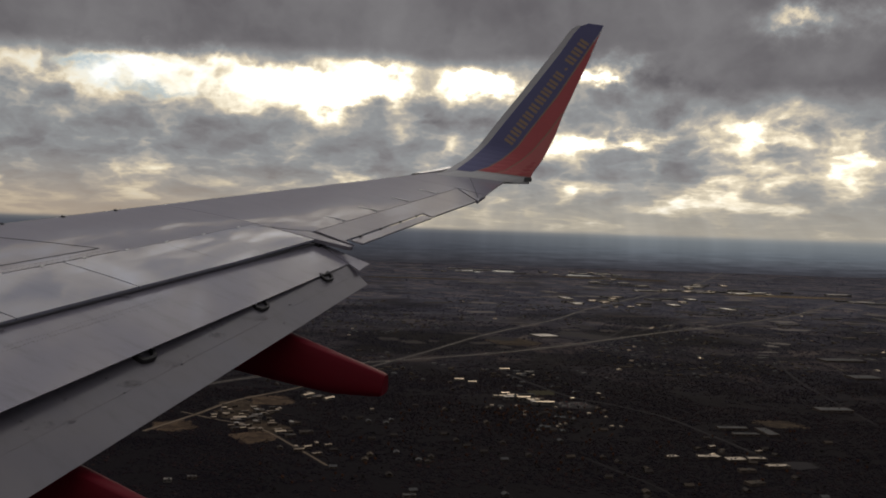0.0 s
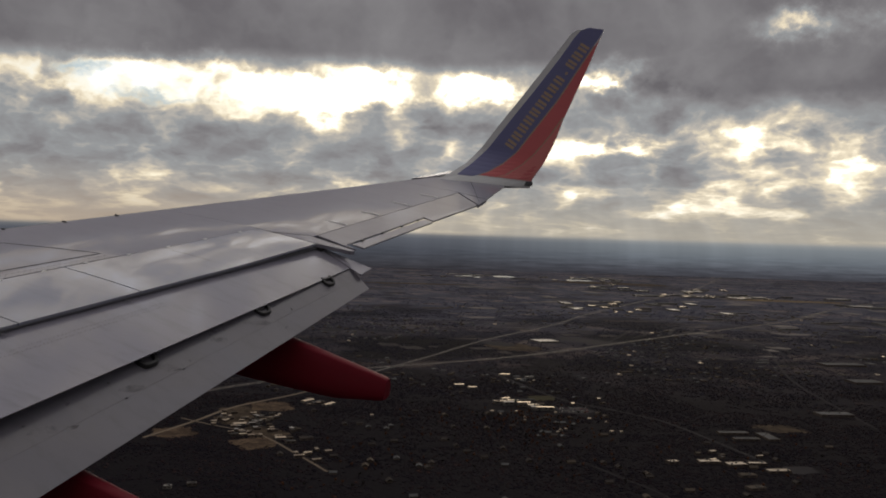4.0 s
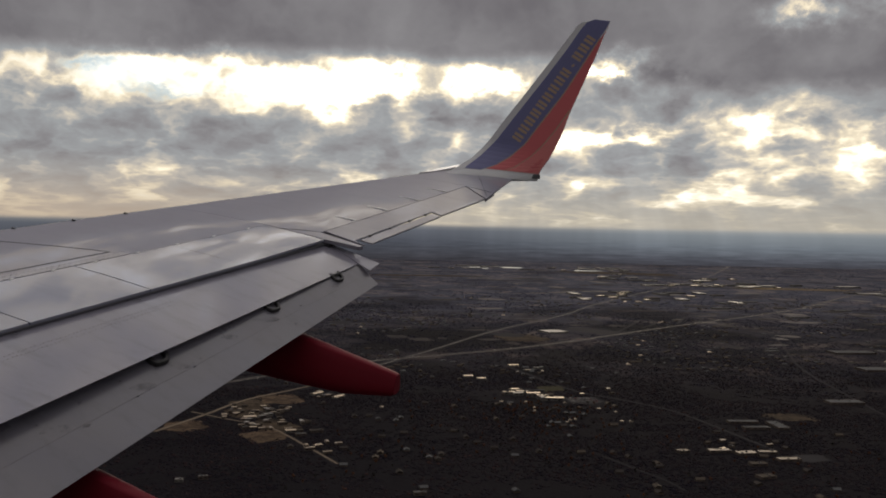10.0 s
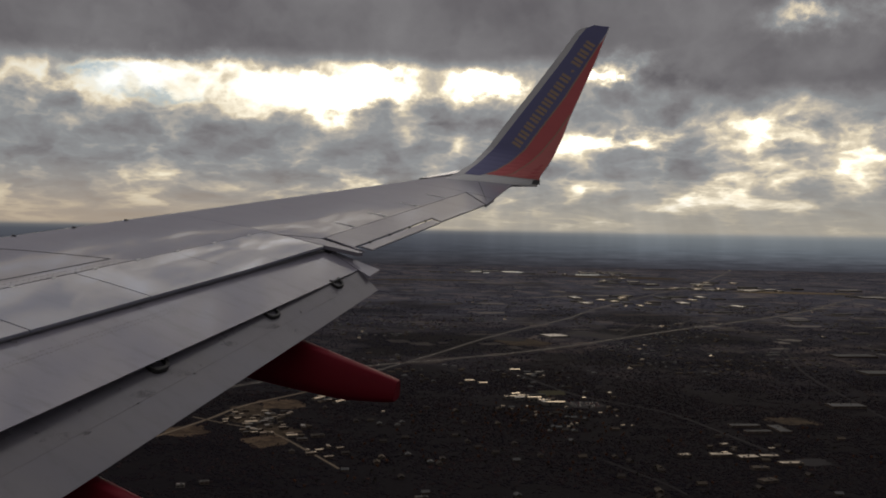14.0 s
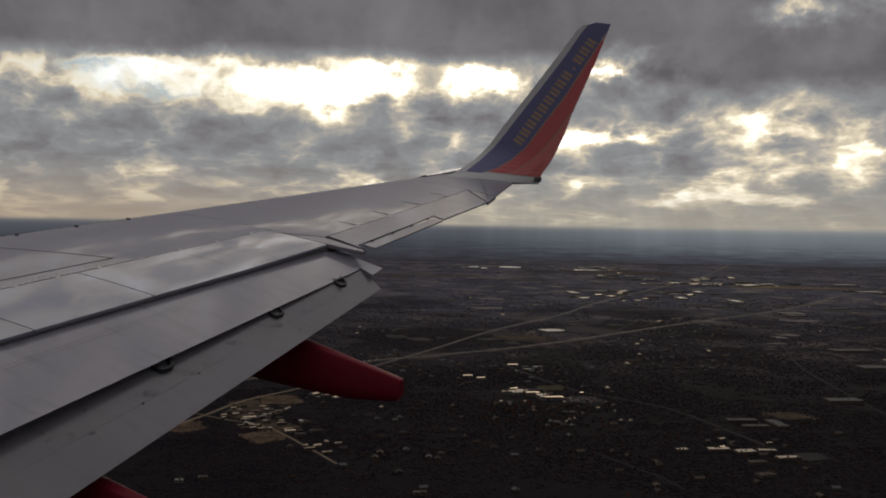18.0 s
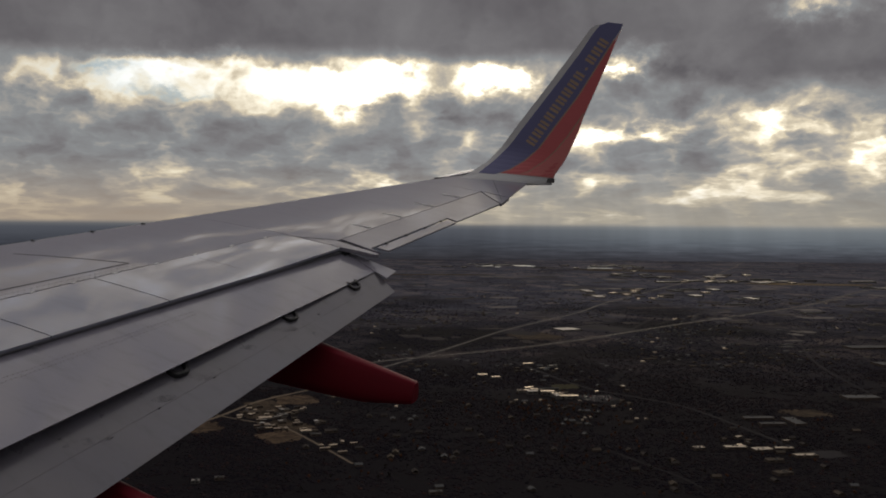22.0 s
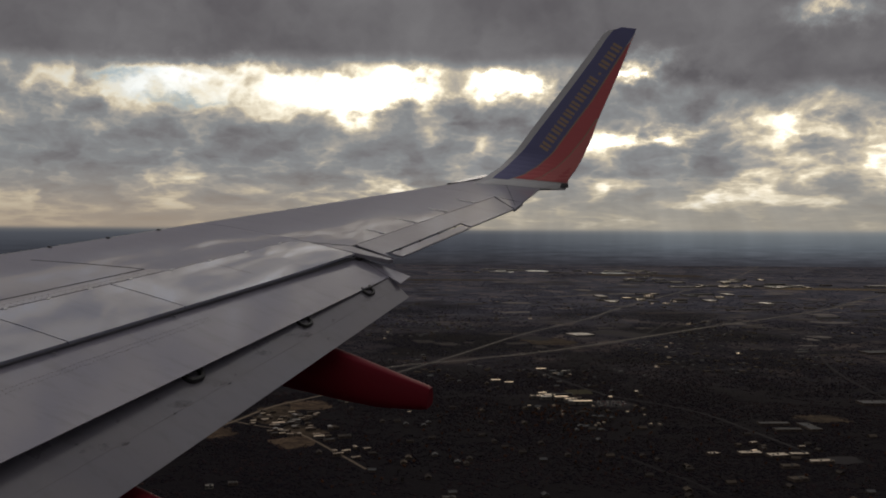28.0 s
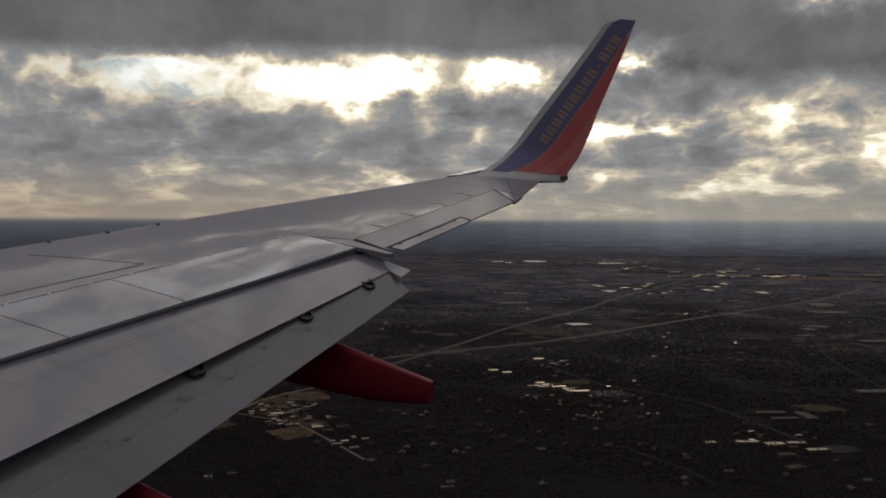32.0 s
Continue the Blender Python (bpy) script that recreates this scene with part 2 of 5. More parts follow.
def paint(name, col, rough, dirt=0.25, coat=0.0, wave=0.0, gloss=0.5, sheen=0.06):
    """Aircraft paint: streaks of grime along the airflow, faint orange peel."""
    def build(n, b):
        where = n.add("ShaderNodeTexCoord").outputs["Object"]
        s = n.add("ShaderNodeMapping")
        s.inputs["Scale"].default_value = (0.7, 3.5, 3.5)
        n.put(s.inputs[0], where)
        grime = n.step(n.noise(s.outputs[0], 1.6, 7.0, 0.65), 0.45, 0.8)
        spots = n.step(n.noise(where, 14.0, 4.0, 0.7), 0.66, 0.78)
        k = n.math("MULTIPLY", n.math("MAXIMUM", grime, spots), dirt)
        n.put(b.inputs["Base Color"], n.mix(k, col, tuple(0.45 * c + 0.02 for c in col)))
        n.put(b.inputs["Roughness"], n.math("MULTIPLY_ADD", n.noise(where, 2.3, 5.0), 0.14, rough - 0.07))
        b.inputs["Coat Weight"].default_value = coat
        b.inputs["Specular IOR Level"].default_value = gloss
        b.inputs["Coat Roughness"].default_value = sheen
        b.inputs["Coat IOR"].default_value = 1.6
        h = n.math("MULTIPLY_ADD", n.noise(where, 1.1, 2.0), 3.0 * wave, n.math("MULTIPLY", n.noise(where, 60.0, 2.0), 0.01))
        bump(n, b, h, 0.25, 0.01)
    return material(name, build)


def plain(name, col, rough=0.7, metal=0.0, vary=0.25, scale=1.0, gloss=0.5):
    """A surface with stains at two scales; alike pieces differ a little."""
    def build(n, b):
        where = n.add("ShaderNodeTexCoord").outputs["Object"]
        a = n.noise(where, 0.6 * scale, 5.0)
        c = n.noise(where, 6.0 * scale, 4.0)
        r = n.add("ShaderNodeObjectInfo").outputs["Random"]
        k = n.total(n.math("MULTIPLY", a, 0.5), n.math("MULTIPLY", c, 0.25), n.math("MULTIPLY", r, 0.25))
        n.put(b.inputs["Base Color"], n.mix(k, tuple(v * (1 + vary) for v in col), tuple(v * (1 - vary) for v in col)))
        b.inputs["Roughness"].default_value, b.inputs["Metallic"].default_value = rough, metal
        b.inputs["Specular IOR Level"].default_value = gloss
    return material(name, build)


WING_GREY = paint("wing_grey_paint", (0.275, 0.283, 0.36), 0.16, 0.25, 0.85, 0.15, 0.5, 0.025)
SKIN_GREY = paint("skin_grey_paint", (0.262, 0.257, 0.318), 0.40, 0.22, 0.60, 0.12, 0.4, 0.02)
AILERON_GREY = paint("aileron_grey_paint", (0.26, 0.25, 0.30), 0.38, 0.3, 0.22, 0.12, 0.4)
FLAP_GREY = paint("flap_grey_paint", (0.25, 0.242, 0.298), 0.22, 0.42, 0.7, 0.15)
# flap grey again, darkened: the aft panel's shade and corner falloff are in it
AFT_SHADED = paint("aft_flap_shaded_paint", (0.156, 0.150, 0.180), 0.30, 0.42, 0.4, 0.15)
FLAP_DARK = plain("flap_seam_grey", (0.14, 0.135, 0.15), 0.6)
BARE_METAL = plain("bare_metal_edge", (0.26, 0.26, 0.29), 0.6, 0.2, 0.1)
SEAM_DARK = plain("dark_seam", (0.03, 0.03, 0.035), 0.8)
SEAM_GREY = plain("grey_seam", (0.075, 0.075, 0.085), 0.8)
COVE_DARK = plain("cove_dark_grey", (0.10, 0.10, 0.11), 0.7)
COVE_GREY = plain("cove_grey_primer", (0.22, 0.22, 0.24), 0.6)
BRACKET = plain("bracket_black", (0.035, 0.035, 0.038), 0.5)
RED_PAINT = paint("fairing_red_paint", (0.15, 0.008, 0.018), 0.45, 0.4, 0.0, 0.0, 0.12)
LET_WHITE = paint("winglet_pale_paint", (0.68, 0.69, 0.72), 0.3, 0.15)
LET_BLUE = paint("winglet_blue_paint", (0.16, 0.165, 0.34), 0.32, 0.15)
LET_RED = paint("winglet_red_paint", (0.64, 0.135, 0.15), 0.32, 0.15)
LET_CORAL = paint("winglet_coral_paint", (0.71, 0.21, 0.21), 0.32, 0.15)
LET_GOLD = paint("winglet_gold_paint", (0.45, 0.32, 0.22), 0.35, 0.1)


def ground_build(n, b):
    """Winter land: woods, and a patchwork of lots and fields that lie along the street grid; haze is painted into the
    far tones.
    """
    where = n.add("ShaderNodeNewGeometry").outputs["Position"]
    big = n.noise(where, 0.0040, 6.0, 0.6, 0.3)
    mid = n.noise(where, 0.021, 6.0, 0.6)
    fine = n.noise(where, 0.25, 4.0, 0.65)
    grid = n.add("ShaderNodeMapping")
    grid.inputs["Rotation"].default_value = (0.0, 0.0, radians(14))
    n.put(grid.inputs[0], where)
    tones = []
    for size in (0.0125, 0.031):
        cells = n.add("ShaderNodeTexVoronoi", distance="CHEBYCHEV")
        n.put(cells.inputs["Vector"], grid.outputs[0])
        cells.inputs["Scale"].default_value, cells.inputs["Randomness"].default_value = size, 0.85
        one = n.add("ShaderNodeSeparateColor")
        n.put(one.inputs[0], cells.outputs["Color"])
        tones.append(one.outputs[0])
    lot = n.math("MULTIPLY_ADD", tones[0], 0.55, n.math("MULTIPLY", tones[1], 0.45))
    # lot tones leaned to blue-grey, with haze mixed into their colour
    field = n.ramp(n.math("MULTIPLY_ADD", lot, 0.75, n.math("MULTIPLY", mid, 0.25)),
                   [(0.30, (0.0237, 0.0220, 0.0294)), (0.50, (0.0340, 0.0306, 0.0389)), (0.66, (0.0515, 0.0439, 0.0494)), (0.80, (0.0927, 0.0745, 0.0714))])
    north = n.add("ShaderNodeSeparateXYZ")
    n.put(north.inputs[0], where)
    wood = n.mix(n.math("MULTIPLY_ADD", fine, 0.5, n.math("MULTIPLY", mid, 0.5)), (0.0056, 0.0050, 0.0072), (0.0132, 0.0112, 0.0144))
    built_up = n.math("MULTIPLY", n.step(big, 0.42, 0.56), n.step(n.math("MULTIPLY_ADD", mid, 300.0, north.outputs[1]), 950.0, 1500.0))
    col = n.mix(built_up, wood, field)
    # far land pales and blues with distance, as haze put into the base colour
    far_haze = n.math("MULTIPLY", n.step(n.math("MULTIPLY_ADD", big, 900.0, north.outputs[1]), 1700.0, 2900.0), n.step(big, 0.36, 0.50, 0.45, 1.0))
    col = n.mix(far_haze, col, n.ramp(n.math("MULTIPLY_ADD", lot, 0.7, n.math("MULTIPLY", mid, 0.3)),
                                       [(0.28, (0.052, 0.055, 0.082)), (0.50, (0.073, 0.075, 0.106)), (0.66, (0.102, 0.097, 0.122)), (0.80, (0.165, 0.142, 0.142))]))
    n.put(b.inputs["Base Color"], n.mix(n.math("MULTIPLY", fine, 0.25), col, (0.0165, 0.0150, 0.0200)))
    b.inputs["Roughness"].default_value = 0.9
    b.inputs["Specular IOR Level"].default_value = 0.02
    bump(n, b, n.math("ADD", fine, mid), 0.6, 1.5)


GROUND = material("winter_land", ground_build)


def woods(name, dark, light, warm, patch_size, grain):
    """Leafless winter canopy: stands of differing tone, and a few warmer crowns."""
    def build(n, b):
        geo = n.add("ShaderNodeNewGeometry")
        r, where = geo.outputs["Random Per Island"], geo.outputs["Position"]
        stand = n.step(n.noise(where, patch_size, 5.0, 0.6), 0.38, 0.64)
        col = n.mix(stand, dark, light)
        col = n.mix(n.step(r, 0.55, 1.0, 0.0, 0.35), col, warm)
        col = n.mix(n.math("MULTIPLY", n.step(r, 0.93, 0.99), stand), col, tuple(1.2 * c for c in warm))
        shade = n.math("MULTIPLY_ADD", n.noise(where, grain, 4.0, 0.7), 0.5, 0.78)
        n.put(b.inputs["Base Color"], n.mix(1.0, col, n.vector(shade, shade, shade), "MULTIPLY"))
        b.inputs["Roughness"].default_value = 1.0
        b.inputs["Specular IOR Level"].default_value = 0.0
    return material(name, build)


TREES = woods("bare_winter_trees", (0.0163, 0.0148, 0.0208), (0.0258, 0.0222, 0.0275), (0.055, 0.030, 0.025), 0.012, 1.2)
# mid and far woods go paler and bluer: haze is in their base colours
MID_TREES = woods("hazed_winter_woods", (0.0245, 0.024, 0.038), (0.035, 0.0335, 0.048), (0.045, 0.037, 0.046), 0.006, 0.15)
FAR_TREES = woods("hazed_far_woods", (0.048, 0.050, 0.078), (0.064, 0.065, 0.096), (0.072, 0.067, 0.090), 0.003, 0.15)
RUST_TREE = plain("rust_brown_twigs", (0.098, 0.047, 0.028), 0.95, 0.0, 0.5, 0.6, 0.0)
GREY_TREE = plain("grey_brown_twigs", (0.030, 0.027, 0.026), 0.95, 0.0, 0.4, 0.6, 0.0)
BARK = plain("bark", (0.07, 0.055, 0.04), 0.9)
ASPHALT = plain("pale_asphalt", (0.062, 0.055, 0.056), 0.7, 0.0, 0.25, 0.05, 0.05)
STREET = plain("street_asphalt", (0.0215, 0.0200, 0.0255), 0.8, 0.0, 0.25, 0.05, 0.03)
CONCRETE = plain("concrete", (0.108, 0.096, 0.096), 0.75, 0.0, 0.3, 0.1, 0.05)
# road surface paled and warmed, with sunlight in its colour
SUNLIT_ROAD = plain("sunlit_road_surface", (0.17, 0.135, 0.105), 0.9, 0.0, 0.4, 0.15, 0.02)
LINE = plain("road_line", (0.35, 0.33, 0.28), 0.7, gloss=0.2)
ROOF_SAND = plain("sand_membrane_roof", (0.23, 0.175, 0.13), 0.55, 0.0, 0.2, 0.1, 0.3)


def soil(name, dark, light, size):
    """Open winter ground: worn and overgrown parts, paths, and dots of scrub."""
    def build(n, b):
        where = n.add("ShaderNodeNewGeometry").outputs["Position"]
        worn = n.step(n.noise(where, size, 6.0, 0.65, 0.6), 0.36, 0.66)
        scrub = n.step(n.noise(where, 7.0 * size, 4.0, 0.7), 0.52, 0.64, 0.0, 0.8)
        col = n.mix(worn, dark, light)
        n.put(b.inputs["Base Color"], n.mix(scrub, col, tuple(0.28 * c for c in dark)))
        b.inputs["Roughness"].default_value = 0.95
        b.inputs["Specular IOR Level"].default_value = 0.02
    return material(name, build)


GRASS = soil("dry_grass", (0.034, 0.027, 0.022), (0.088, 0.066, 0.048), 0.09)
STRAW = soil("straw_field", (0.105, 0.078, 0.048), (0.19, 0.140, 0.082), 0.012)
EARTH = soil("bare_brown_earth", (0.050, 0.036, 0.027), (0.125, 0.088, 0.062), 0.07)
DULL = soil("dull_winter_grass", (0.040, 0.037, 0.040), (0.076, 0.067, 0.064), 0.03)
GREEN = plain("mown_grass", (0.050, 0.046, 0.030), 0.9, 0.0, 0.3, 0.06, 0.01)
ROOF_WHITE = plain("white_membrane_roof", (0.24, 0.22, 0.205), 0.5, 0.0, 0.15, 0.1)
ROOF_METAL = plain("metal_roof", (0.42, 0.34, 0.255), 0.44, 0.6, 0.2, 0.1)
ROOF_GREY = plain("grey_gravel_roof", (0.105, 0.105, 0.108), 0.85, 0.0, 0.3, 0.1, 0.02)
ROOF_DARK = plain("dark_shingle", (0.055, 0.048, 0.045), 0.85, 0.0, 0.4, 0.3, 0.02)
ROOF_TAN = plain("tan_shingle", (0.082, 0.067, 0.055), 0.85, 0.0, 0.4, 0.3, 0.04)
WALL_TAN = plain("tan_brick_wall", (0.085, 0.064, 0.053), 0.8, 0.0, 0.3, 0.3)
WALL_PALE = plain("pale_wall", (0.15, 0.14, 0.13), 0.8, 0.0, 0.25, 0.3, 0.2)
WATER = plain("pond_water", (0.02, 0.025, 0.03), 0.06, 0.0, 0.1)
CAR_WHITE = plain("car_white", (0.80, 0.74, 0.66), 0.3)
CAR_DARK = plain("car_dark", (0.12, 0.12, 0.14), 0.25)
CAR_RED = plain("car_red", (0.35, 0.03, 0.03), 0.2)
CAR_GLASS = plain("car_glass", (0.02, 0.02, 0.025), 0.08)


def smudge_build(n, b):
    where = n.add("ShaderNodeTexCoord").outputs["Object"]
    b.inputs["Base Color"].default_value = (0.06, 0.05, 0.045, 1)
    b.inputs["Roughness"].default_value = 0.5
    n.put(b.inputs["Alpha"], n.step(n.noise(where, 7.0, 6.0, 0.65), 0.42, 0.80, 0.0, 0.42))


SMUDGE = material("oily_smudge", smudge_build)

# ---- mesh helpers ----


def mesh_of(name, verts, faces, mat, smooth=False):
    me = bpy.data.meshes.new(name)
    me.from_pydata([tuple(v) for v in verts], [], faces)
    me.materials.append(mat)
    if smooth:
        me.polygons.foreach_set("use_smooth", [True] * len(me.polygons))
        me.set_sharp_from_angle(angle=radians(38))
    me.update()
    return me


def finish(bm, name, mat, smooth=False):
    bmesh.ops.recalc_face_normals(bm, faces=bm.faces)
    me = bpy.data.meshes.new(name)
    bm.to_mesh(me)
    bm.free()
    me.materials.append(mat)
    if smooth:
        me.polygons.foreach_set("use_smooth", [True] * len(me.polygons))
    return me


def part(name, me, parent, label="", m=None):
    ob = new(name, me)
    ob.parent = parent
    if m is not None:
        ob.matrix_basis = m
    if label:
        ob["label"] = label
    return ob


def slab(name, outline, thick, mat, place, bevel=0.006):
    """A plate over an outline in plan; place(x, y, d) gives the point d below its top."""
    bm = bmesh.new()
    top = [bm.verts.new(place(x, y, 0.0)) for x, y in outline]
    low = [bm.verts.new(place(x, y, thick)) for x, y in outline]
    n = len(outline)
    bm.faces.new(top)
    bm.faces.new(low[::-1])
    for i in range(n):
        bm.faces.new((top[i], low[i], low[(i + 1) % n], top[(i + 1) % n]))
    bmesh.ops.recalc_face_normals(bm, faces=bm.faces)
    if bevel:
        bmesh.ops.bevel(bm, geom=list(bm.edges), offset=bevel, segments=2, affect="EDGES", clamp_overlap=True)
    return finish(bm, name, mat)


def box(name, size, mat, at=(0, 0, 0), bevel=0.0):
    bm = bmesh.new()
    bmesh.ops.create_cube(bm, size=1.0)
    for v in bm.verts:
        v.co = Vector((v.co.x * size[0] + at[0], v.co.y * size[1] + at[1], v.co.z * size[2] + at[2]))
    if bevel:
        bmesh.ops.bevel(bm, geom=list(bm.edges), offset=bevel, segments=2, affect="EDGES", clamp_overlap=True)
    return finish(bm, name, mat)


def thing(name, label, category, m=None, group="", kind=""):
    ob = new(name)
    ob.empty_display_size = 0.2
    if m is not None:
        ob.matrix_basis = m
    return tagged(ob, label, category, group, kind)


# ---- the wing: x aft, y outboard, z up ----
TURN = Matrix(((0.93851, 0.32753, 0.1092, 0), (-0.30004, 0.93021, -0.21137, 0), (-0.17081, 0.16561, 0.97129, 0), (0, 0, 0, 1)))
wing = thing("aircraft_wing", "pale grey airliner wing in flight with lowered flaps", "aircraft wing",
             Matrix.Translation((-14.3711, 3.6881, EYE - 1.9266)) @ TURN)
DIH = 0.1158


def top_z(y):
    return DIH * (y - 1.9)


def x_le(y):
    return 5.63 + 0.5635 * (y - 10.55)


def x_hinge(y):
    return 8.36 + 0.411 * (y - 12.39)


def x_cove(y):
    return 9.254 + 0.351 * (y - 12.42)


def x_ail(y):
    return 9.11 + 0.2575 * (y - 12.65)


def x_te(y):
    return 9.75 + 0.2197 * (y - 12.52)


def on_wing(x, y, d=0.0):
    """A point of the upper skin, d below it; the skin bows a little and rounds off at the nose."""
    s = max(x - x_le(y), 0.0)
    nose = -0.05 * max(0.0, 1 - s / 0.34) ** 2.2
    k = min(max((y - 11.2) / 1.5, 0.0), 1.0)
    k = k * k * (3 - 2 * k)
    chord = x_cove(y) * (1 - k) + x_te(y) * k - x_le(y)
    k = min(s / chord, 1.0)
    return (x, y, top_z(y) + nose + 0.018 * chord * 4 * k * (1 - k) - d)


def plate(name, front, back, y0, y1, thick, mat, lift=0.0, rows=6, cols=8):
    """A thin panel that follows the bow of the skin between two chordwise edges."""
    verts, faces = [], []
    w = 2 * cols + 2
    for i in range(rows + 1):
        y = y0 + (y1 - y0) * i / rows
        a, b = front(y), back(y)
        for j in range(cols + 1):
            verts.append(on_wing(a + (b - a) * j / cols, y, -lift))
        for j in range(cols, -1, -1):
            verts.append(on_wing(a + (b - a) * j / cols, y, thick - lift))
    for i in range(rows):
        for j in range(w):
            k = (j + 1) % w
            faces.append((i * w + j, i * w + k, (i + 1) * w + k, (i + 1) * w + j))
    faces += [tuple(range(w))[::-1], tuple(rows * w + j for j in range(w))]
    return mesh_of(name, verts, faces, mat, True)


def skin(name, y0, y1, back, mat, rows=24, tail=0.05):
    """The closed forward body of the wing between two stations, from the nose back to back(y)."""
    cols = [0, 0.02, 0.05, 0.09, 0.14, 0.2, 0.28, 0.36, 0.45, 0.55, 0.65, 0.75, 0.85, 0.93, 1.0]
    verts, faces = [], []
    w = 2 * len(cols)
    for i in range(rows + 1):
        y = y0 + (y1 - y0) * i / rows
        a, b = x_le(y), back(y)
        depth = 0.10 * (b - a)
        for c in cols:
            verts.append(on_wing(a + (b - a) * c, y))
        for c in cols[::-1]:
            x, _, z = on_wing(a + (b - a) * c, y)
            verts.append((x, y, z - 0.02 - depth * (4 * c * (1 - c)) ** 0.6 - tail * c))
    for i in range(rows):
        for j in range(w):
            k = (j + 1) % w
            faces.append((i * w + j, i * w + k, (i + 1) * w + k, (i + 1) * w + j))
    faces.append(tuple(range(w))[::-1])
    faces.append(tuple(rows * w + j for j in range(w)))
    me = mesh_of(name, verts, faces, mat, True)
    return me


part("forward_skin", skin("forward_skin", 3.0, 12.40, lambda y: x_hinge(y) - 0.008, SKIN_GREY, 30), wing, "smooth pale grey skin from the leading edge to the spoilers")
part("outer_skin", skin("outer_skin", 12.408, 15.98, lambda y: x_ail(y) - 0.012, SKIN_GREY, 12), wing)


def tip_back(y):
    k = min(max((y - 15.66) / 1.45, 0), 1)
    return 10.43 + 0.03 * k


part("tip_skin", skin("tip_skin", 15.984, 17.06, tip_back, SKIN_GREY, 10, 0.0), wing, "pale grey wing tip skin under the winglet")
part("slat_edge_strip", slab("slat_edge_strip", [(x_le(3) + 0.02, 3), (x_le(17) + 0.02, 17), (x_le(17) + 0.05, 17), (x_le(3) + 0.05, 3)], 0.02, BARE_METAL,
                             lambda x, y, d: (x, y, on_wing(x, y)[2] + 0.004 - d), 0), wing, "bare metal leading edge")

BRIGHT_METAL = plain("bright_metal_cap", (0.72, 0.70, 0.68), 0.2, 1.0, 0.1)
part("slat_end_cap", slab("slat_end_cap", [(x_le(16.42) + 0.02, 16.42), (x_le(17.2) - 0.005, 17.2), (x_le(17.2) + 0.13, 17.2), (x_le(16.6) + 0.10, 16.6)], 0.035, BRIGHT_METAL,
                          lambda x, y, d: (x, y, top_z(y) - 0.012 + 0.055 * (y - 16.42) - d), 0.006), wing, "bright metal cap at the end of the leading edge")
part("slat_end_gap", slab("slat_end_gap", [(x_le(16.40) + 0.05, 16.40), (x_le(17.2) + 0.13, 17.2), (x_le(17.2) + 0.16, 17.2), (x_le(16.40) + 0.07, 16.40)], 0.02, SEAM_DARK,
                          lambda x, y, d: (x, y, on_wing(x, y)[2] + 0.006 - d), 0), wing)

# near-black sheets added under the panels, so the gaps between them read dark
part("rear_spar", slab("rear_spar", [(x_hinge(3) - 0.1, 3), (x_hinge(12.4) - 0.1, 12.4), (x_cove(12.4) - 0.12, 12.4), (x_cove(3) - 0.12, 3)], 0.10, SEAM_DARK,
                       lambda x, y, d: (x, y, top_z(y) - 0.033 - d), 0), wing, "near-black backing sheet beneath the spoilers")
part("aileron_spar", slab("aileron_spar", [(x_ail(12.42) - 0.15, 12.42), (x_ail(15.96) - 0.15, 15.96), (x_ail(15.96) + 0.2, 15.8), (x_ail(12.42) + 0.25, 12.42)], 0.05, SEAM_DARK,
                          lambda x, y, d: (x, y, top_z(y) - 0.03 - d), 0), wing, "near-black backing sheet beneath the aileron")
# spoilers
CUTS = [3.0, 4.88, 6.13, 7.40, 8.65, 9.94, 12.385]
for a, b in zip(CUTS, CUTS[1:]):
    g = 0.007
    sp = part("spoiler", plate("spoiler", lambda y: x_hinge(y) + 0.006, x_cove, a + g, b - g, 0.03, WING_GREY, 0.003), wing, "flush grey spoiler panel")
    for k in range(3 if b - a < 2 else 5):
        y = a + (b - a) * (k + 0.5) / (3 if b - a < 2 else 5)
        part("hinge_fitting", box("hinge_fitting", (0.035, 0.06, 0.006), LET_WHITE, (x_hinge(y) + 0.003, y, on_wing(x_hinge(y), y)[2] + 0.003), 0.002), sp)
for y in (5.96, 7.23, 8.48, 9.77):
    part("cove_lug", box("cove_lug", (0.075, 0.014, 0.010), BARE_METAL, (x_cove(y) + 0.035, y, top_z(y) - 0.052), 0.003), wing, "small pale lug at the spoiler gap")
# a narrow riveted strip ahead of the spoilers
strip = part("hinge_strip", plate("hinge_strip", lambda y: x_hinge(y) - 0.13, lambda y: x_hinge(y) - 0.012, 3.0, 10.6, 0.004, FLAP_GREY, 0.004, 8, 3), wing, "narrow worn strip with fasteners ahead of the spoilers")
heads = bmesh.new()
for k in range(120):
    for row in (0.035, 0.105):
        y = 3.1 + 0.062 * k + random.uniform(-0.006, 0.006)
        x = x_hinge(y) - row
        bmesh.ops.create_cone(heads, segments=5, radius1=0.007, radius2=0.005, depth=0.005, cap_ends=True, matrix=Matrix.Translation((x, y, on_wing(x, y)[2] + 0.006)))
tagged(part("fastener_line", finish(heads, "fastener_line", COVE_DARK), strip, "rows of dark fastener heads"), kind="stuff")
# strip between the flap and the aileron
part("fixed_rib", slab("fixed_rib", [(x_hinge(12.39) + 0.01, 12.392), (9.02, 12.60), (9.74, 12.515), (9.70, 12.46), (9.254, 12.405)], 0.05, AILERON_GREY,
                       lambda x, y, d: on_wing(x, y, d - 0.002), 0.004), wing)
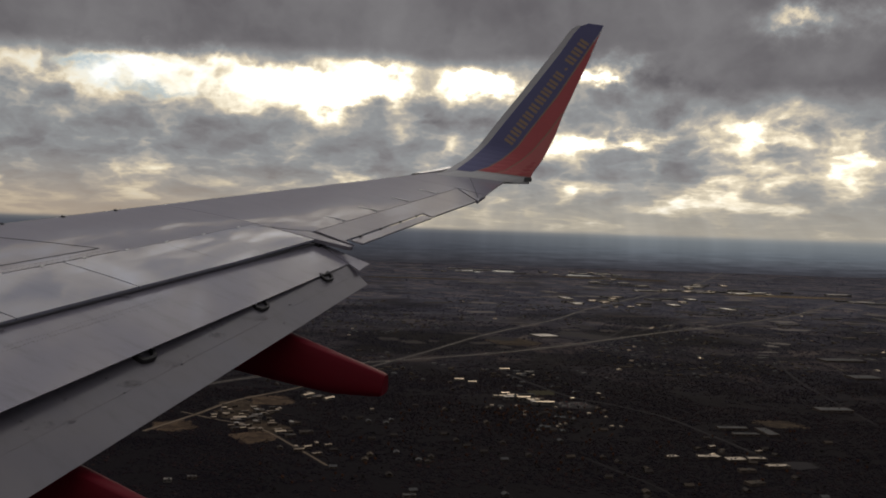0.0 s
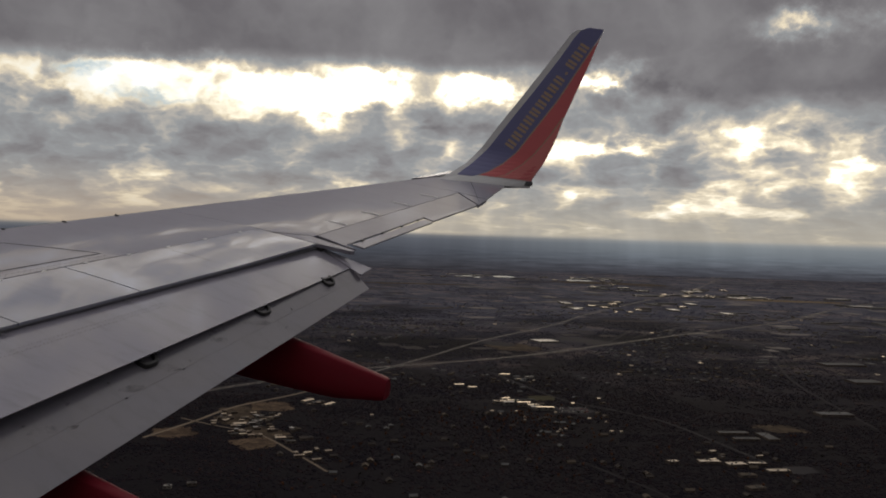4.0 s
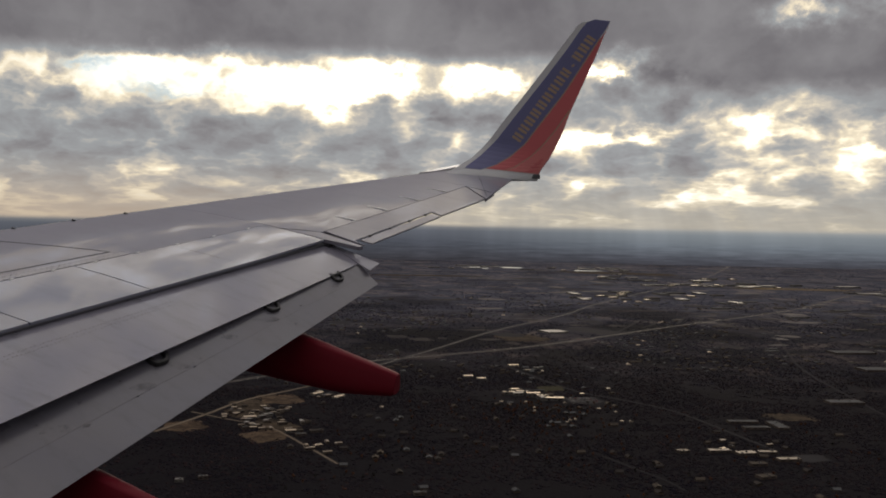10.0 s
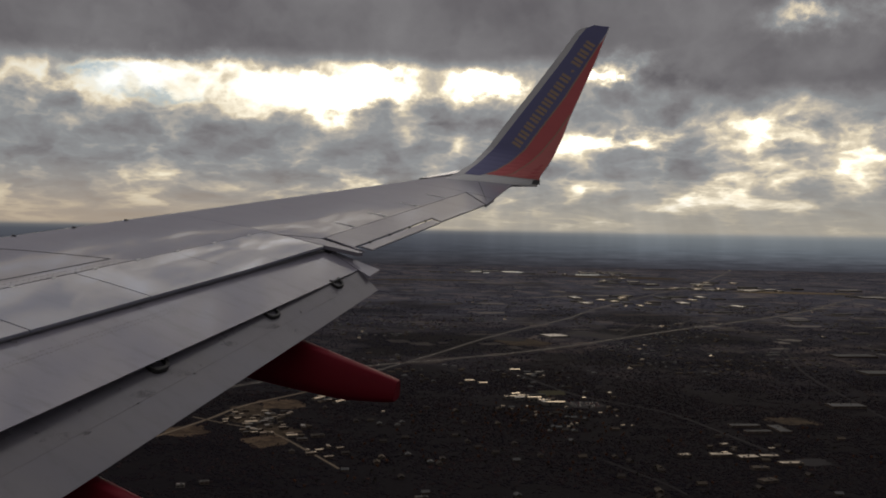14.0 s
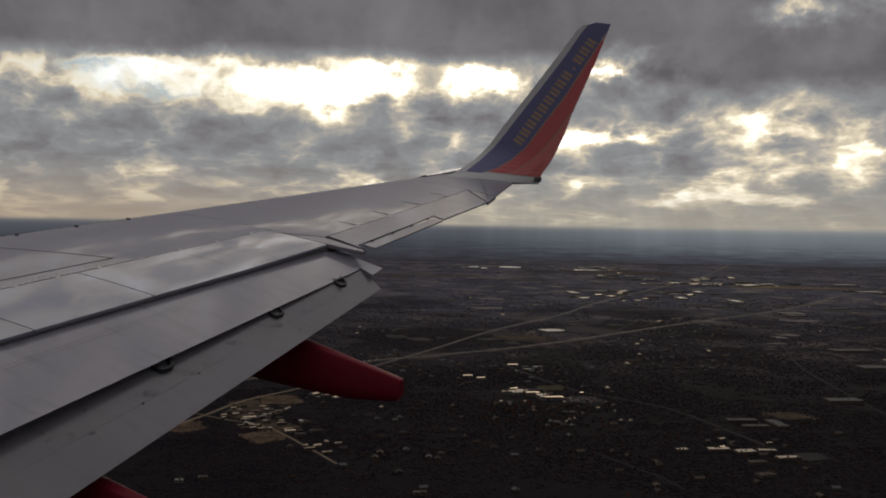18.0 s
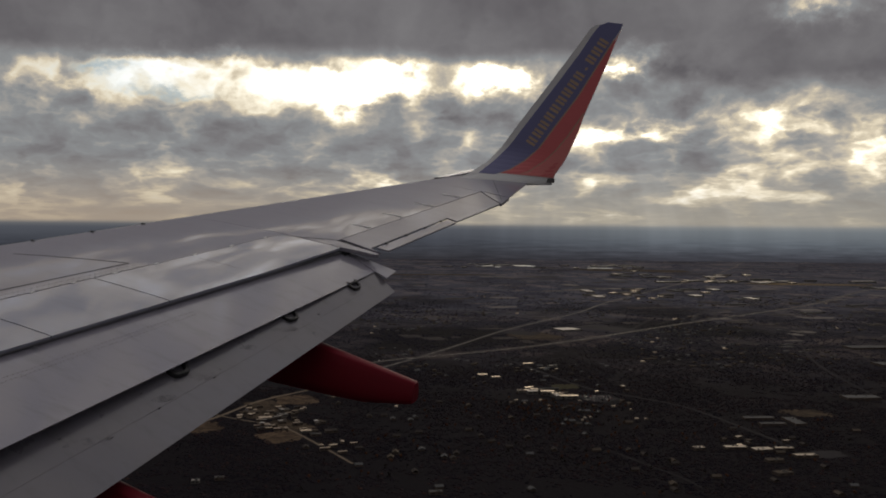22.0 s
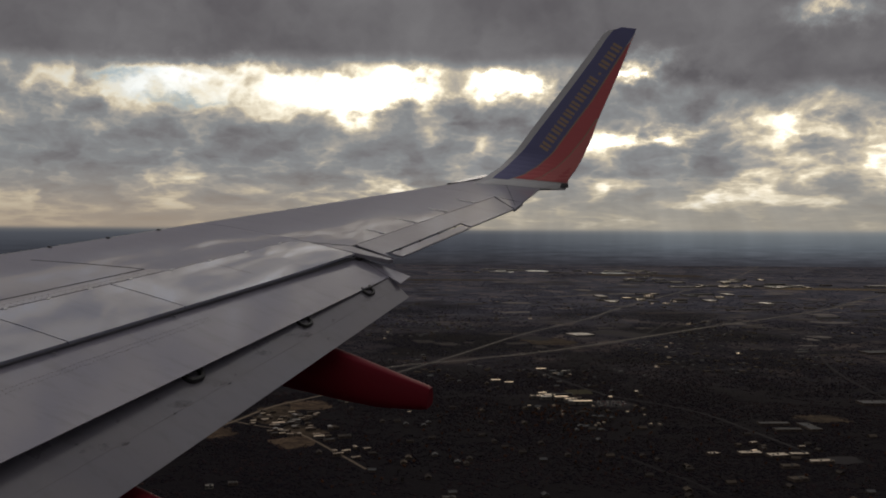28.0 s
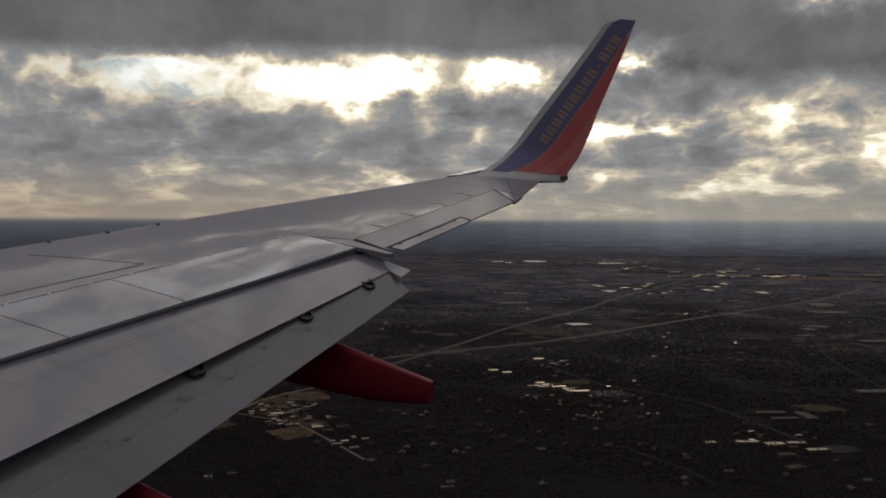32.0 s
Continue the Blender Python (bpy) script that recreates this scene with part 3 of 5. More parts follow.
part("tip_rib", slab("tip_rib", [(x_ail(15.975), 15.972), (x_te(15.57) + 0.012, 15.595), (10.445, 15.98)], 0.05, SKIN_GREY, lambda x, y, d: on_wing(x, y, d), 0.003), wing)
# aileron with its tab
part("aileron", slab("aileron", [(x_ail(12.66), 12.66), (x_ail(15.95), 15.95), (x_te(15.57), 15.57), (x_te(14.3), 14.36), (x_te(14.3) - 0.17, 14.40),
                                 (x_te(12.6) - 0.20, 12.62), (x_te(12.55) - 0.01, 12.56), (x_te(12.55) - 0.1, 12.57)], 0.022, AILERON_GREY,
                     lambda x, y, d: on_wing(x, y, d - 0.002), 0.004), wing, "grey aileron at the outer trailing edge")
part("aileron_tab", slab("aileron_tab", [(x_te(12.7) - 0.175, 12.7), (x_te(14.3) - 0.145, 14.34), (x_te(14.3), 14.32), (x_te(12.7), 12.7)], 0.02, AILERON_GREY,
                         lambda x, y, d: on_wing(x, y, d + 0.004), 0.003), wing, "narrow balance tab")
for y in (12.9, 13.35, 13.8, 14.2):
    part("tab_hinge", box("tab_hinge", (0.035, 0.05, 0.02), COVE_DARK, (x_te(y) - 0.17, y, on_wing(x_te(y) - 0.17, y)[2] + 0.005), 0.004), wing)
for y in (13.3, 14.0, 14.75, 15.45):
    part("hinge_cover", box("hinge_cover", (0.30, 0.045, 0.006), LET_WHITE, (x_ail(y) - 0.19, y, on_wing(x_ail(y) - 0.19, y)[2] + 0.001), 0.004), wing, "thin raised metal strip")
# panel outline lines on the forward skin


def seam(x0, y0, x1, y1, wide=0.012):
    """A dark joint line lying on the bowed skin."""
    a, b = Vector((x0, y0)), Vector((x1, y1))
    s = (b - a).normalized().orthogonal() * wide / 2
    verts, faces, n = [], [], 20
    for i in range(n + 1):
        p = a.lerp(b, i / n)
        for q in (p + s, p - s):
            for d in (-0.003, 0.002):
                verts.append(on_wing(q.x, q.y, d))
    for i in range(n):
        k = 4 * i
        faces += [(k, k + 2, k + 6, k + 4), (k, k + 4, k + 5, k + 1), (k + 2, k + 3, k + 7, k + 6)]
    part("panel_seam", mesh_of("panel_seam", verts, faces, SEAM_GREY), wing)


seam(6.05, 10.10, 7.38, 10.51, 0.008)
seam(7.38, 10.51, 6.83, 9.29, 0.015)
seam(6.83, 9.29, 4.4, 3.9, 0.015)
seam(8.36, 12.30, 9.08, 12.60, 0.010)
seam(7.965, 11.09, 8.48, 11.11, 0.007)
seam(9.80, 16.98, 10.38, 15.76, 0.007)
for y in (10.607, 11.248, 11.846, 9.95, 9.3):
    x = x_le(y) + 0.20
    part("vortex_fin", box("vortex_fin", (0.06, 0.022, 0.02), COVE_DARK, (x, y, on_wing(x, y)[2] + 0.008), 0.004), wing, "small dark fin near the leading edge")

# flaps: u runs inboard along the cove, v aft
U = Vector((-0.32962, -0.93785, -0.10857))
AFT = Vector((0.94411, -0.32743, -0.03791))
NORM = Vector((0.0, -0.115, 0.99337))
COVE0 = Vector((9.2545, 12.4216, 1.2181))


def tilted(origin, down):
    v = AFT * math.cos(radians(down)) - NORM * math.sin(radians(down))
    n = NORM * math.cos(radians(down)) + AFT * math.sin(radians(down))
    return lambda a, b, d=0.0: origin + U * a + v * b - n * d


fore_at = tilted(COVE0 - NORM * 0.066, 10)
FORE_END = fore_at(-0.02, 0.56)
aft_at = tilted(FORE_END - NORM * 0.022, 24)


def flap(name, at, lead, trail, u0, u1, mat, thick, nose=0.05):
    """A flap: rounded nose, bowed top and a thin trailing edge; lead(u) and trail(u) are its edges."""
    cols = [0, 0.03, 0.08, 0.16, 0.3, 0.5, 0.75, 1.0]
    verts, faces, rows = [], [], 26
    w = 2 * len(cols)
    for i in range(rows + 1):
        u = u0 + (u1 - u0) * i / rows
        a, b = lead(u), trail(u)
        for c in cols:
            verts.append(at(u, a + (b - a) * c, nose * max(0, 1 - c / 0.12) ** 2 + 0.004 * c))
        for c in cols[::-1]:
            verts.append(at(u, a + (b - a) * c, nose * max(0, 1 - c / 0.12) ** 2 + 0.008 + thick * (1 - c) ** 0.7))
    for i in range(rows):
        for j in range(w):
            k = (j + 1) % w
            faces.append((i * w + j, i * w + k, (i + 1) * w + k, (i + 1) * w + j))
    faces += [tuple(range(w))[::-1], tuple(rows * w + j for j in range(w))]
    return mesh_of(name, verts, faces, mat, True)


fore = part("fore_flap", flap("fore_flap", fore_at, lambda u: -0.32, lambda u: 0.555 + 0.126 * u, -0.06, 9.4, FLAP_GREY, 0.09), wing, "lowered grey main flap panel")
part("flap_end_plate", slab("flap_end_plate", [(-0.07, -0.15), (-0.10, -0.02), (-0.325, 0.68), (-0.062, 0.75), (-0.055, 0.53)], 0.012, FLAP_GREY, lambda x, y, d: fore_at(x, y, d - 0.004), 0.003), fore)
rivets = bmesh.new()
for row in range(2):
    for k in range(110):
        u = 2.5 + 0.045 * k + random.uniform(-0.008, 0.008)
        v = 0.10 + 0.045 * u + 0.06 * row + random.uniform(-0.006, 0.006)
        bmesh.ops.create_cone(rivets, segments=5, radius1=0.005, radius2=0.003, depth=0.005, cap_ends=True, matrix=Matrix.Translation(fore_at(u, v, -0.003)))
tagged(part("fastener_line", finish(rivets, "fastener_line", COVE_DARK), fore, "row of dark rivet heads"), kind="stuff")
rear = part("aft_flap", flap("aft_flap", aft_at, lambda u: 0.09 * u - 0.09, lambda u: 0.376 + 0.2 * u, -0.06, 9.0, AFT_SHADED, 0.06, 0.02), wing, "lowered grey rear flap panel with dark smudges")
for k, (v0, g0) in enumerate(((0.18, 0.145),)):
    pts = [(0.1 + 0.4 * k, v0), (8.5, v0 + g0 * 8.5), (8.5, v0 + g0 * 8.5 + 0.004), (0.1 + 0.4 * k, v0 + 0.004)]
    part("flap_seam", slab("flap_seam", pts, 0.003, FLAP_DARK, lambda x, y, d: aft_at(x, y, d - 0.003 + 0.004), 0), rear)
for u, v, w, d in ((0.55, 0.17, 0.16, 0.05), (1.75, 0.33, 0.34, 0.05), (3.05, 0.52, 0.5, 0.06), (3.5, 0.62, 0.3, 0.05), (4.4, 0.75, 0.5, 0.05), (2.3, 0.40, 0.2, 0.04)):
    pts = [(u + w / 2 * math.cos(k * 0.5236) * random.uniform(0.7, 1.1), v + d * math.sin(k * 0.5236) * random.uniform(0.6, 1.2) - 0.12 * w * math.cos(k * 0.5236)) for k in range(12)]
    part("grime_smudge", slab("grime_smudge", pts, 0.001, SMUDGE, lambda x, y, d: aft_at(x, y, d - 0.002 + 0.003), 0), rear, "dark oily smudge")
for u, v in ((3.68, 0.47), (3.62, 0.70), (2.9, 0.60), (4.6, 0.62), (1.2, 0.30)):
    part("bolt", box("bolt", (0.022, 0.022, 0.008), COVE_DARK, aft_at(u, v, -0.002), 0.003), rear)
part("cove_lip", slab("cove_lip", [(x_cove(3) - 0.10, 3), (x_cove(12.41) - 0.10, 12.41), (x_cove(12.41) - 0.004, 12.41), (x_cove(3) - 0.004, 3)], 0.01, COVE_GREY,
                      lambda x, y, d: (x, y, top_z(y) - 0.034 - d), 0), wing, "dark lip over the flap gap")


def bracket(u, v, size):
    """A dark track fitting: a rounded loop and a crosspiece, standing in the gap between the flaps."""
    s = size
    holder = part("flap_bracket", None, wing, "black flap actuator bracket")
    bend = [(-0.42, -0.55), (-0.46, -0.10), (-0.44, 0.08), (-0.30, 0.30), (-0.20, 0.34), (0.20, 0.34), (0.30, 0.30), (0.44, 0.08), (0.46, -0.10), (0.42, -0.55)]
    verts, faces = [], []
    for i, (a, b) in enumerate(bend):
        p, q = Vector(bend[max(i - 1, 0)]), Vector(bend[min(i + 1, len(bend) - 1)])
        out = (q - p).normalized().orthogonal() * 0.12
        for k, h in ((-1, 0.0), (-1, 0.22), (-0.6, 0.30), (0.6, 0.30), (1, 0.22), (1, 0.0)):
            verts.append(aft_at(u + (a + out.x * k) * s, v + (b + out.y * k) * s, -h * s + 0.01))
    for i in range(len(bend) - 1):
        for j in range(6):
            k = (j + 1) % 6
            faces.append((6 * i + j, 6 * i + k, 6 * i + 6 + k, 6 * i + 6 + j))
    faces += [tuple(range(6))[::-1], tuple(6 * len(bend) - 6 + j for j in range(6))]
    part("loop", mesh_of("loop", verts, faces, BRACKET, True), holder)
    bm = bmesh.new()
    for k in range(8):
        a = 2 * math.pi * k / 8
        for e in (-0.40, 0.40):
            bm.verts.new(aft_at(u + e * s, v + (-0.30 + 0.13 * math.cos(a)) * s, -(0.16 + 0.13 * math.sin(a)) * s))
    bmesh.ops.convex_hull(bm, input=list(bm.verts))
    part("crossbar", finish(bm, "crossbar", BRACKET), holder)


for u, s in ((0.42, 0.12), (1.56, 0.14), (3.19, 0.17), (5.6, 0.20)):
    bracket(u, 0.10 * u + 0.045, 1.22 * s)


# red flap track fairings
HALF = [(0.0, 1.0), (0.22, 0.985), (0.40, 0.95), (0.46, 0.90), (0.66, 0.52), (0.86, 0.06), (1.0, -0.45), (0.96, -0.76), (0.78, -0.94), (0.40, -1.0)]
SECTION = HALF + [(0.0, -1.0)] + [(-c, e) for c, e in HALF[:0:-1]]


def fairing(dx, dy, dz):
    verts, faces = [], []
    xs = [7.2, 7.6, 8.1, 8.7, 9.3, 9.9, 10.4, 10.75, 10.90, 10.965, 10.985]
    ring = len(SECTION)
    for x in xs:
        k = (x - 7.2) / 3.785
        topz = 0.56 - 0.07 * max(0, min(x, 9.3) - 8.5) - 0.1466 * max(0, x - 9.3)
        lowz = -0.14 + 0.02 * max(0, x - 9.2) + 0.17 * max(0, x - 10.35)
        if k < 0.25:
            lowz = lowz + (0.25 - k) * 2.2
        mid, half = (topz + lowz) / 2, max((topz - lowz) / 2, 0.02)
        wide = 0.20 * min(1, 3.2 * k + 0.2) * (1 - 0.45 * max(0, k - 0.6) / 0.4)
        end = {10.965: 0.97, 10.985: 0.91}.get(x, 1.0)
        for c, e in SECTION:
            verts.append((x + dx, 11.0 + dy + wide * end * c, mid + dz + half * end * e))
    n = len(xs)
    for i in range(n - 1):
        for j in range(ring):
            k = (j + 1) % ring
            faces.append((i * ring + j, i * ring + k, (i + 1) * ring + k, (i + 1) * ring + j))
    faces += [tuple(range(ring))[::-1], tuple((n - 1) * ring + j for j in range(ring))]
    return mesh_of("flap_fairing", verts, faces, RED_PAINT, True)


for d in ((0, 0, 0), (-0.5, -3.0, -0.57)):
    part("flap_fairing", fairing(*d), wing, "glossy dark red canoe-shaped flap track fairing")

# ---- winglet: x aft, h up along its face ----
CANT = radians(15)


def let(x, h, d=0.0):
    """A point of the winglet's inner face, d behind it; low down it sweeps into the wing."""
    curl = 0.62 * max(0.0, 1 - h / 0.62) ** 2 * min(1.0, max(0.0, (10.85 - x) / 1.3))
    sink = 0.06 * max(0.0, 1 - h / 0.3) ** 2
    y, z = 17.1 + h * math.sin(CANT) - curl, top_z(17.1) + h * math.cos(CANT) - curl * DIH - sink
    tilt = CANT + min(1.1, 1.9 * max(0.0, 1 - h / 0.62)) * min(1.0, max(0.0, (10.85 - x) / 1.3))
    return (x, y + d * math.cos(tilt), z - d * math.sin(tilt))


def pick(curve, h):
    for (xa, ha), (xb, hb) in zip(curve, curve[1:]):
        if h <= hb:
            return xa + (xb - xa) * (h - ha) / (hb - ha)
    return curve[-1][0]


LE_W = [(9.22, 0.0), (9.47, 0.10), (9.69, 0.27), (9.865, 0.55), (10.055, 0.94), (10.405, 1.61), (10.77, 2.33), (10.99, 2.78), (11.10, 2.85), (11.22, 2.885), (11.46, 2.905)]
STRIP = [(9.50, 0.0), (9.65, 0.14), (9.79, 0.28), (9.99, 0.57), (10.24, 1.06), (10.575, 1.70), (10.885, 2.32), (11.05, 2.70), (11.14, 2.85), (11.25, 2.885)]
RED_W = [(9.55, 0.03), (9.79, 0.10), (10.08, 0.18), (10.30, 0.35), (10.50, 0.60), (10.64, 0.89), (10.99, 1.58), (11.40, 2.60), (11.49, 2.80), (11.512, 2.905)]
CORAL_W = [(9.9, 0.04), (10.15, 0.10), (10.43, 0.20), (10.64, 0.39), (10.80, 0.60), (10.98, 0.92), (11.16, 1.32), (11.19, 1.5)]
TE_W = [(10.84, 0.0), (10.87, 0.20), (10.98, 0.43), (11.04, 0.62), (11.12, 0.95), (11.165, 1.27), (11.385, 2.23), (11.51, 2.91)]


def sheet(name, left, right, h0, h1, thick, mat, lift=0.0, rows=30, cols=5, edge=True):
    """A curved plate of the winglet between two edge curves."""
    verts, faces = [], []
    for i in range(rows + 1):
        h = h0 + (h1 - h0) * i / rows
        a, b = pick(left, h), pick(right, h)
        b = max(b, a + 0.002)
        for j in range(cols + 1):
            k = j / cols
            verts.append(let(a + (b - a) * k, h, -lift))
        for j in range(cols, -1, -1):
            k = j / cols
            verts.append(let(a + (b - a) * k, h, -lift + (thick * (0.25 + 3 * k * (1 - k)) if edge else thick)))
    w = 2 * cols + 2
    for i in range(rows):
        for j in range(w):
            k = (j + 1) % w
            faces.append((i * w + j, i * w + k, (i + 1) * w + k, (i + 1) * w + j))
    faces += [tuple(range(w))[::-1], tuple(rows * w + j for j in range(w))]
    return mesh_of(name, verts, faces, mat, False)


winglet = part("winglet", sheet("winglet", LE_W, TE_W, 0.055, 2.9, 0.09, LET_WHITE, 0.0, 40, 8), wing, "upturned winglet with a pale leading edge, blue and red bands")
part("blue_band", sheet("blue_band", STRIP, RED_W, 0.13, 2.897, 0.003, LET_BLUE, 0.004, 40, 3, False), winglet, "deep blue painted band")
part("red_band", sheet("red_band", [(x + 0.02, h) for x, h in RED_W], TE_W, 0.15, 2.80, 0.003, LET_RED, 0.004, 40, 3, False), winglet, "red painted band")
part("coral_band", sheet("coral_band", [(x + 0.012, h) for x, h in CORAL_W], TE_W, 0.15, 1.30, 0.003, LET_CORAL, 0.007, 24, 3, False), winglet, "coral painted band")
part("gold_line", sheet("gold_line", RED_W, [(x + 0.022, h) for x, h in RED_W], 0.15, 2.6, 0.003, LET_GOLD, 0.007, 40, 1, False), winglet, "thin gold line")
part("gold_line", sheet("gold_line", [(x - 0.006, h) for x, h in CORAL_W], [(x + 0.014, h) for x, h in CORAL_W], 0.15, 1.31, 0.003, LET_GOLD, 0.010, 24, 1, False), winglet, "thin gold line")
part("tail_fitting", slab("tail_fitting", [(10.76, 0.08), (10.89, 0.09), (10.88, 0.15), (10.77, 0.14)], 0.03, COVE_DARK, lambda x, h, d: let(x, h, d - 0.012), 0.004), winglet, "dark cap at the foot of the trailing edge")
# worn gold lettering, drawn as pairs of plain bars along the blue band
for k in range(13):
    h0 = 0.66 + 0.1525 * k
    mid = 10.345 + (h0 - 0.66) * 0.478
    if k == 9:
        bars = [[(mid + 0.03, h0), (mid + 0.075, h0 + 0.02), (mid + 0.065, h0 + 0.06), (mid + 0.02, h0 + 0.04)]]
    else:
        bars = [[(mid - 0.085 + a, h0 + 0.025 + c), (mid + 0.075 + a, h0 - 0.045 + c), (mid + 0.095 + a, h0 - 0.003 + c), (mid - 0.065 + a, h0 + 0.067 + c)] for a, c in ((0.0, 0.0), (0.031, 0.066))]
    for pts in bars:
        part("letter_bar", slab("letter_bar", pts, 0.003, LET_GOLD, lambda x, h, d: let(x, h, d - 0.009), 0), winglet, "worn gold bar of lettering")

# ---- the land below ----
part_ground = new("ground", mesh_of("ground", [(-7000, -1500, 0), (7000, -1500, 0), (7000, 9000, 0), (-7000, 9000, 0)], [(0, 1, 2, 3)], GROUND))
tagged(part_ground, "dark winter land of woods, fields and lots", "ground", kind="structure")


def smooth_line(pts, steps=10):
    """A rounded line through a few points."""
    p = [Vector(q) for q in pts]
    p = [2 * p[0] - p[1]] + p + [2 * p[-1] - p[-2]]
    out = []
    for a, b, c, d in zip(p, p[1:], p[2:], p[3:]):
        for i in range(steps):
            t = i / steps
            out.append(0.5 * ((2 * b) + (c - a) * t + (2 * a - 5 * b + 4 * c - d) * t * t + (3 * b - a - 3 * c + d) * t ** 3))
    out.append(p[-2])
    return out


def ribbon(name, line, wide, z, mat, shift=0.0):
    verts, faces = [], []
    for i, q in enumerate(line):
        d = (line[min(i + 1, len(line) - 1)] - line[max(i - 1, 0)]).normalized()
        s = Vector((-d.y, d.x))
        for k in (-0.5, 0.5):
            e = q + s * (shift + k * wide)
            verts.append((e.x, e.y, z))
    for i in range(len(line) - 1):
        faces.append((2 * i, 2 * i + 1, 2 * i + 3, 2 * i + 2))
    return mesh_of(name, verts, faces, mat)


ROADS = []


def road(name, label, pts, wide, mat, lanes=0, median=False, z=0.10, verge=1.0):
    line = smooth_line(pts)
    ob = tagged(new(name, ribbon(name, line, wide, z, mat)), label, "road", kind="structure")
    ROADS.append((np.array([tuple(q) for q in line]), wide / 2 + verge))
    if median:
        part("median", ribbon("median", line, wide * 0.10, z + 0.06, GRASS), ob)
        for k in (-1, 1):
            part("shoulder", ribbon("shoulder", line, wide * 0.06, z + 0.05, CONCRETE, k * wide * 0.46), ob)
    for k in range(lanes):
        for side in (-1, 1):
            part("lane_line", ribbon("lane_line", line, 0.14, z + 0.05, LINE, side * wide * (0.12 + 0.33 * (k + 1) / (lanes + 1))), ob)
    return ob


highway = [(-330, 700), (-235, 930), (-94, 1122), (1, 1200), (147, 1333), (410, 1647), (781, 2079), (1146, 2630), (1526, 3077), (2200, 3800)]
road("road_1", "pale divided highway curving through the woods", highway, 8.5, ASPHALT, 2, True, verge=5.0)
road("road_2", "long straight pale road running to the horizon", [(-120, 990), (-14, 1250), (83, 1505), (231, 1815), (347, 2120), (603, 2696), (984, 3542), (1560, 5100)], 5.5, ASPHALT, 1, verge=5.0)
road("road_3", "suburban street past the school", [(70, 1131), (129, 958), (176, 897), (212, 844), (240, 741), (250, 700)], 2.7, STREET, verge=-0.6)
road("road_4", "back road by the warehouses", [(402, 840), (410, 917), (440, 1148), (520, 1450), (560, 1700)], 1.7, STREET, verge=-0.5)
road("road_5", "pale road by the yards", [(-222, 720), (-200, 790), (-181, 860), (-140, 932), (-87, 1042)], 3.6, SUNLIT_ROAD)
road("road_6", "street lined with small buildings", [(-215, 800), (-182, 775), (-138, 744), (-97, 679), (-70, 632)], 2.2, SUNLIT_ROAD)
road("road_7", "far country road", [(-900, 3360), (-205, 3366), (40, 3362), (265, 2828), (420, 2560)], 10, STREET)
road("road_10", "far boulevard", [(500, 2960), (820, 3040), (1300, 2830), (2000, 2500)], 12, ASPHALT)
road("road_9", "street leading down to the low buildings", [(116, 672), (130, 641), (146, 609), (154, 583)], 1.4, STREET, verge=-0.6)
road("road_11", "loop ramp of the interchange", [(281, 1515), (329, 1641), (364, 1741), (389, 1757), (375, 1669), (341, 1604)], 3.6, STREET, z=0.22)
road("road_12", "loop ramp of the interchange", [(427, 1698), (468, 1817), (501, 1859), (489, 1774), (443, 1680)], 3.6, STREET, z=0.22)
road("road_13", "ramp of the interchange", [(645, 1936), (561, 1833), (509, 1732), (513, 1691), (532, 1624), (551, 1512), (567, 1436), (636, 1329)], 3.6, STREET, z=0.22)
road("road_16", "far country road", [(-300, 2500), (-1, 2611), (117, 2779), (296, 2888), (561, 2901)], 9, STREET)
road("road_17", "country road past the lots", [(560, 2000), (693, 1906), (742, 1828), (843, 1765), (1000, 1700)], 6, STREET)
road("road_14", "crossing country road", [(-500, 1900), (-150, 1850), (231, 1815), (700, 1850), (1200, 1760)], 7, STREET)
road("road_15", "crossing country road", [(-700, 2500), (0, 2450), (520, 2500), (900, 2280)], 9, STREET)

CLEAR = []                      # places kept free of trees: x, y, half sizes


def patch(name, label, x, y, w, d, turn, mat, z=0.06):
    """A mown, paved or bare patch with an uneven edge."""
    pts, lean = [], random.uniform(0, 6.28)
    for k in range(28):
        a = 2 * math.pi * k / 28
        c, s = math.cos(a), math.sin(a)
        r = 1 / (c ** 4 + s ** 4) ** (1 / 4) * (0.90 + 0.10 * math.sin(2 * a + lean) + 0.07 * math.sin(5 * a + 2 * lean) + random.uniform(-0.04, 0.04))
        px, py = c * r * w / 2, s * r * d / 2
        t = radians(turn)
        pts.append((x + px * math.cos(t) - py * math.sin(t), y + px * math.sin(t) + py * math.cos(t), z))
    ob = new(name, mesh_of(name, pts, [tuple(range(28))], mat))
    ragged = 0.36 if mat in (GRASS, GREEN, STRAW, EARTH, DULL) else 0.5
    CLEAR.append((x, y, w * ragged, d * ragged, radians(turn)))
    if mat is WATER:
        CLEAR.append((x - 6, y - d / 2 - 110, w / 2, 130, 0.0))
    return tagged(ob, label, "field" if mat in (GRASS, GREEN, STRAW, EARTH, DULL) else "paved lot", kind="structure")


# ground round the yards: a warm sunlit patch is put into these colours
patch("field_10", "dry ground round the yards with painted sunlight", -168, 822, 34, 96, 22, GRASS, 0.04)
patch("field_11", "dry ground along the street with painted sunlight", -134, 752, 52, 34, -38, GRASS, 0.045)
patch("field_1", "dry brown field beside the highway", -150, 868, 46, 52, 20, EARTH)
patch("field_2", "dry brown field below the yards", -135, 712, 34, 46, 35, EARTH)
patch("field_3", "dry brown field at the edge of the woods", -205, 742, 40, 40, 20, EARTH)
patch("field_4", "green sports field behind the school", 111, 957, 34, 34, 10, GREEN)
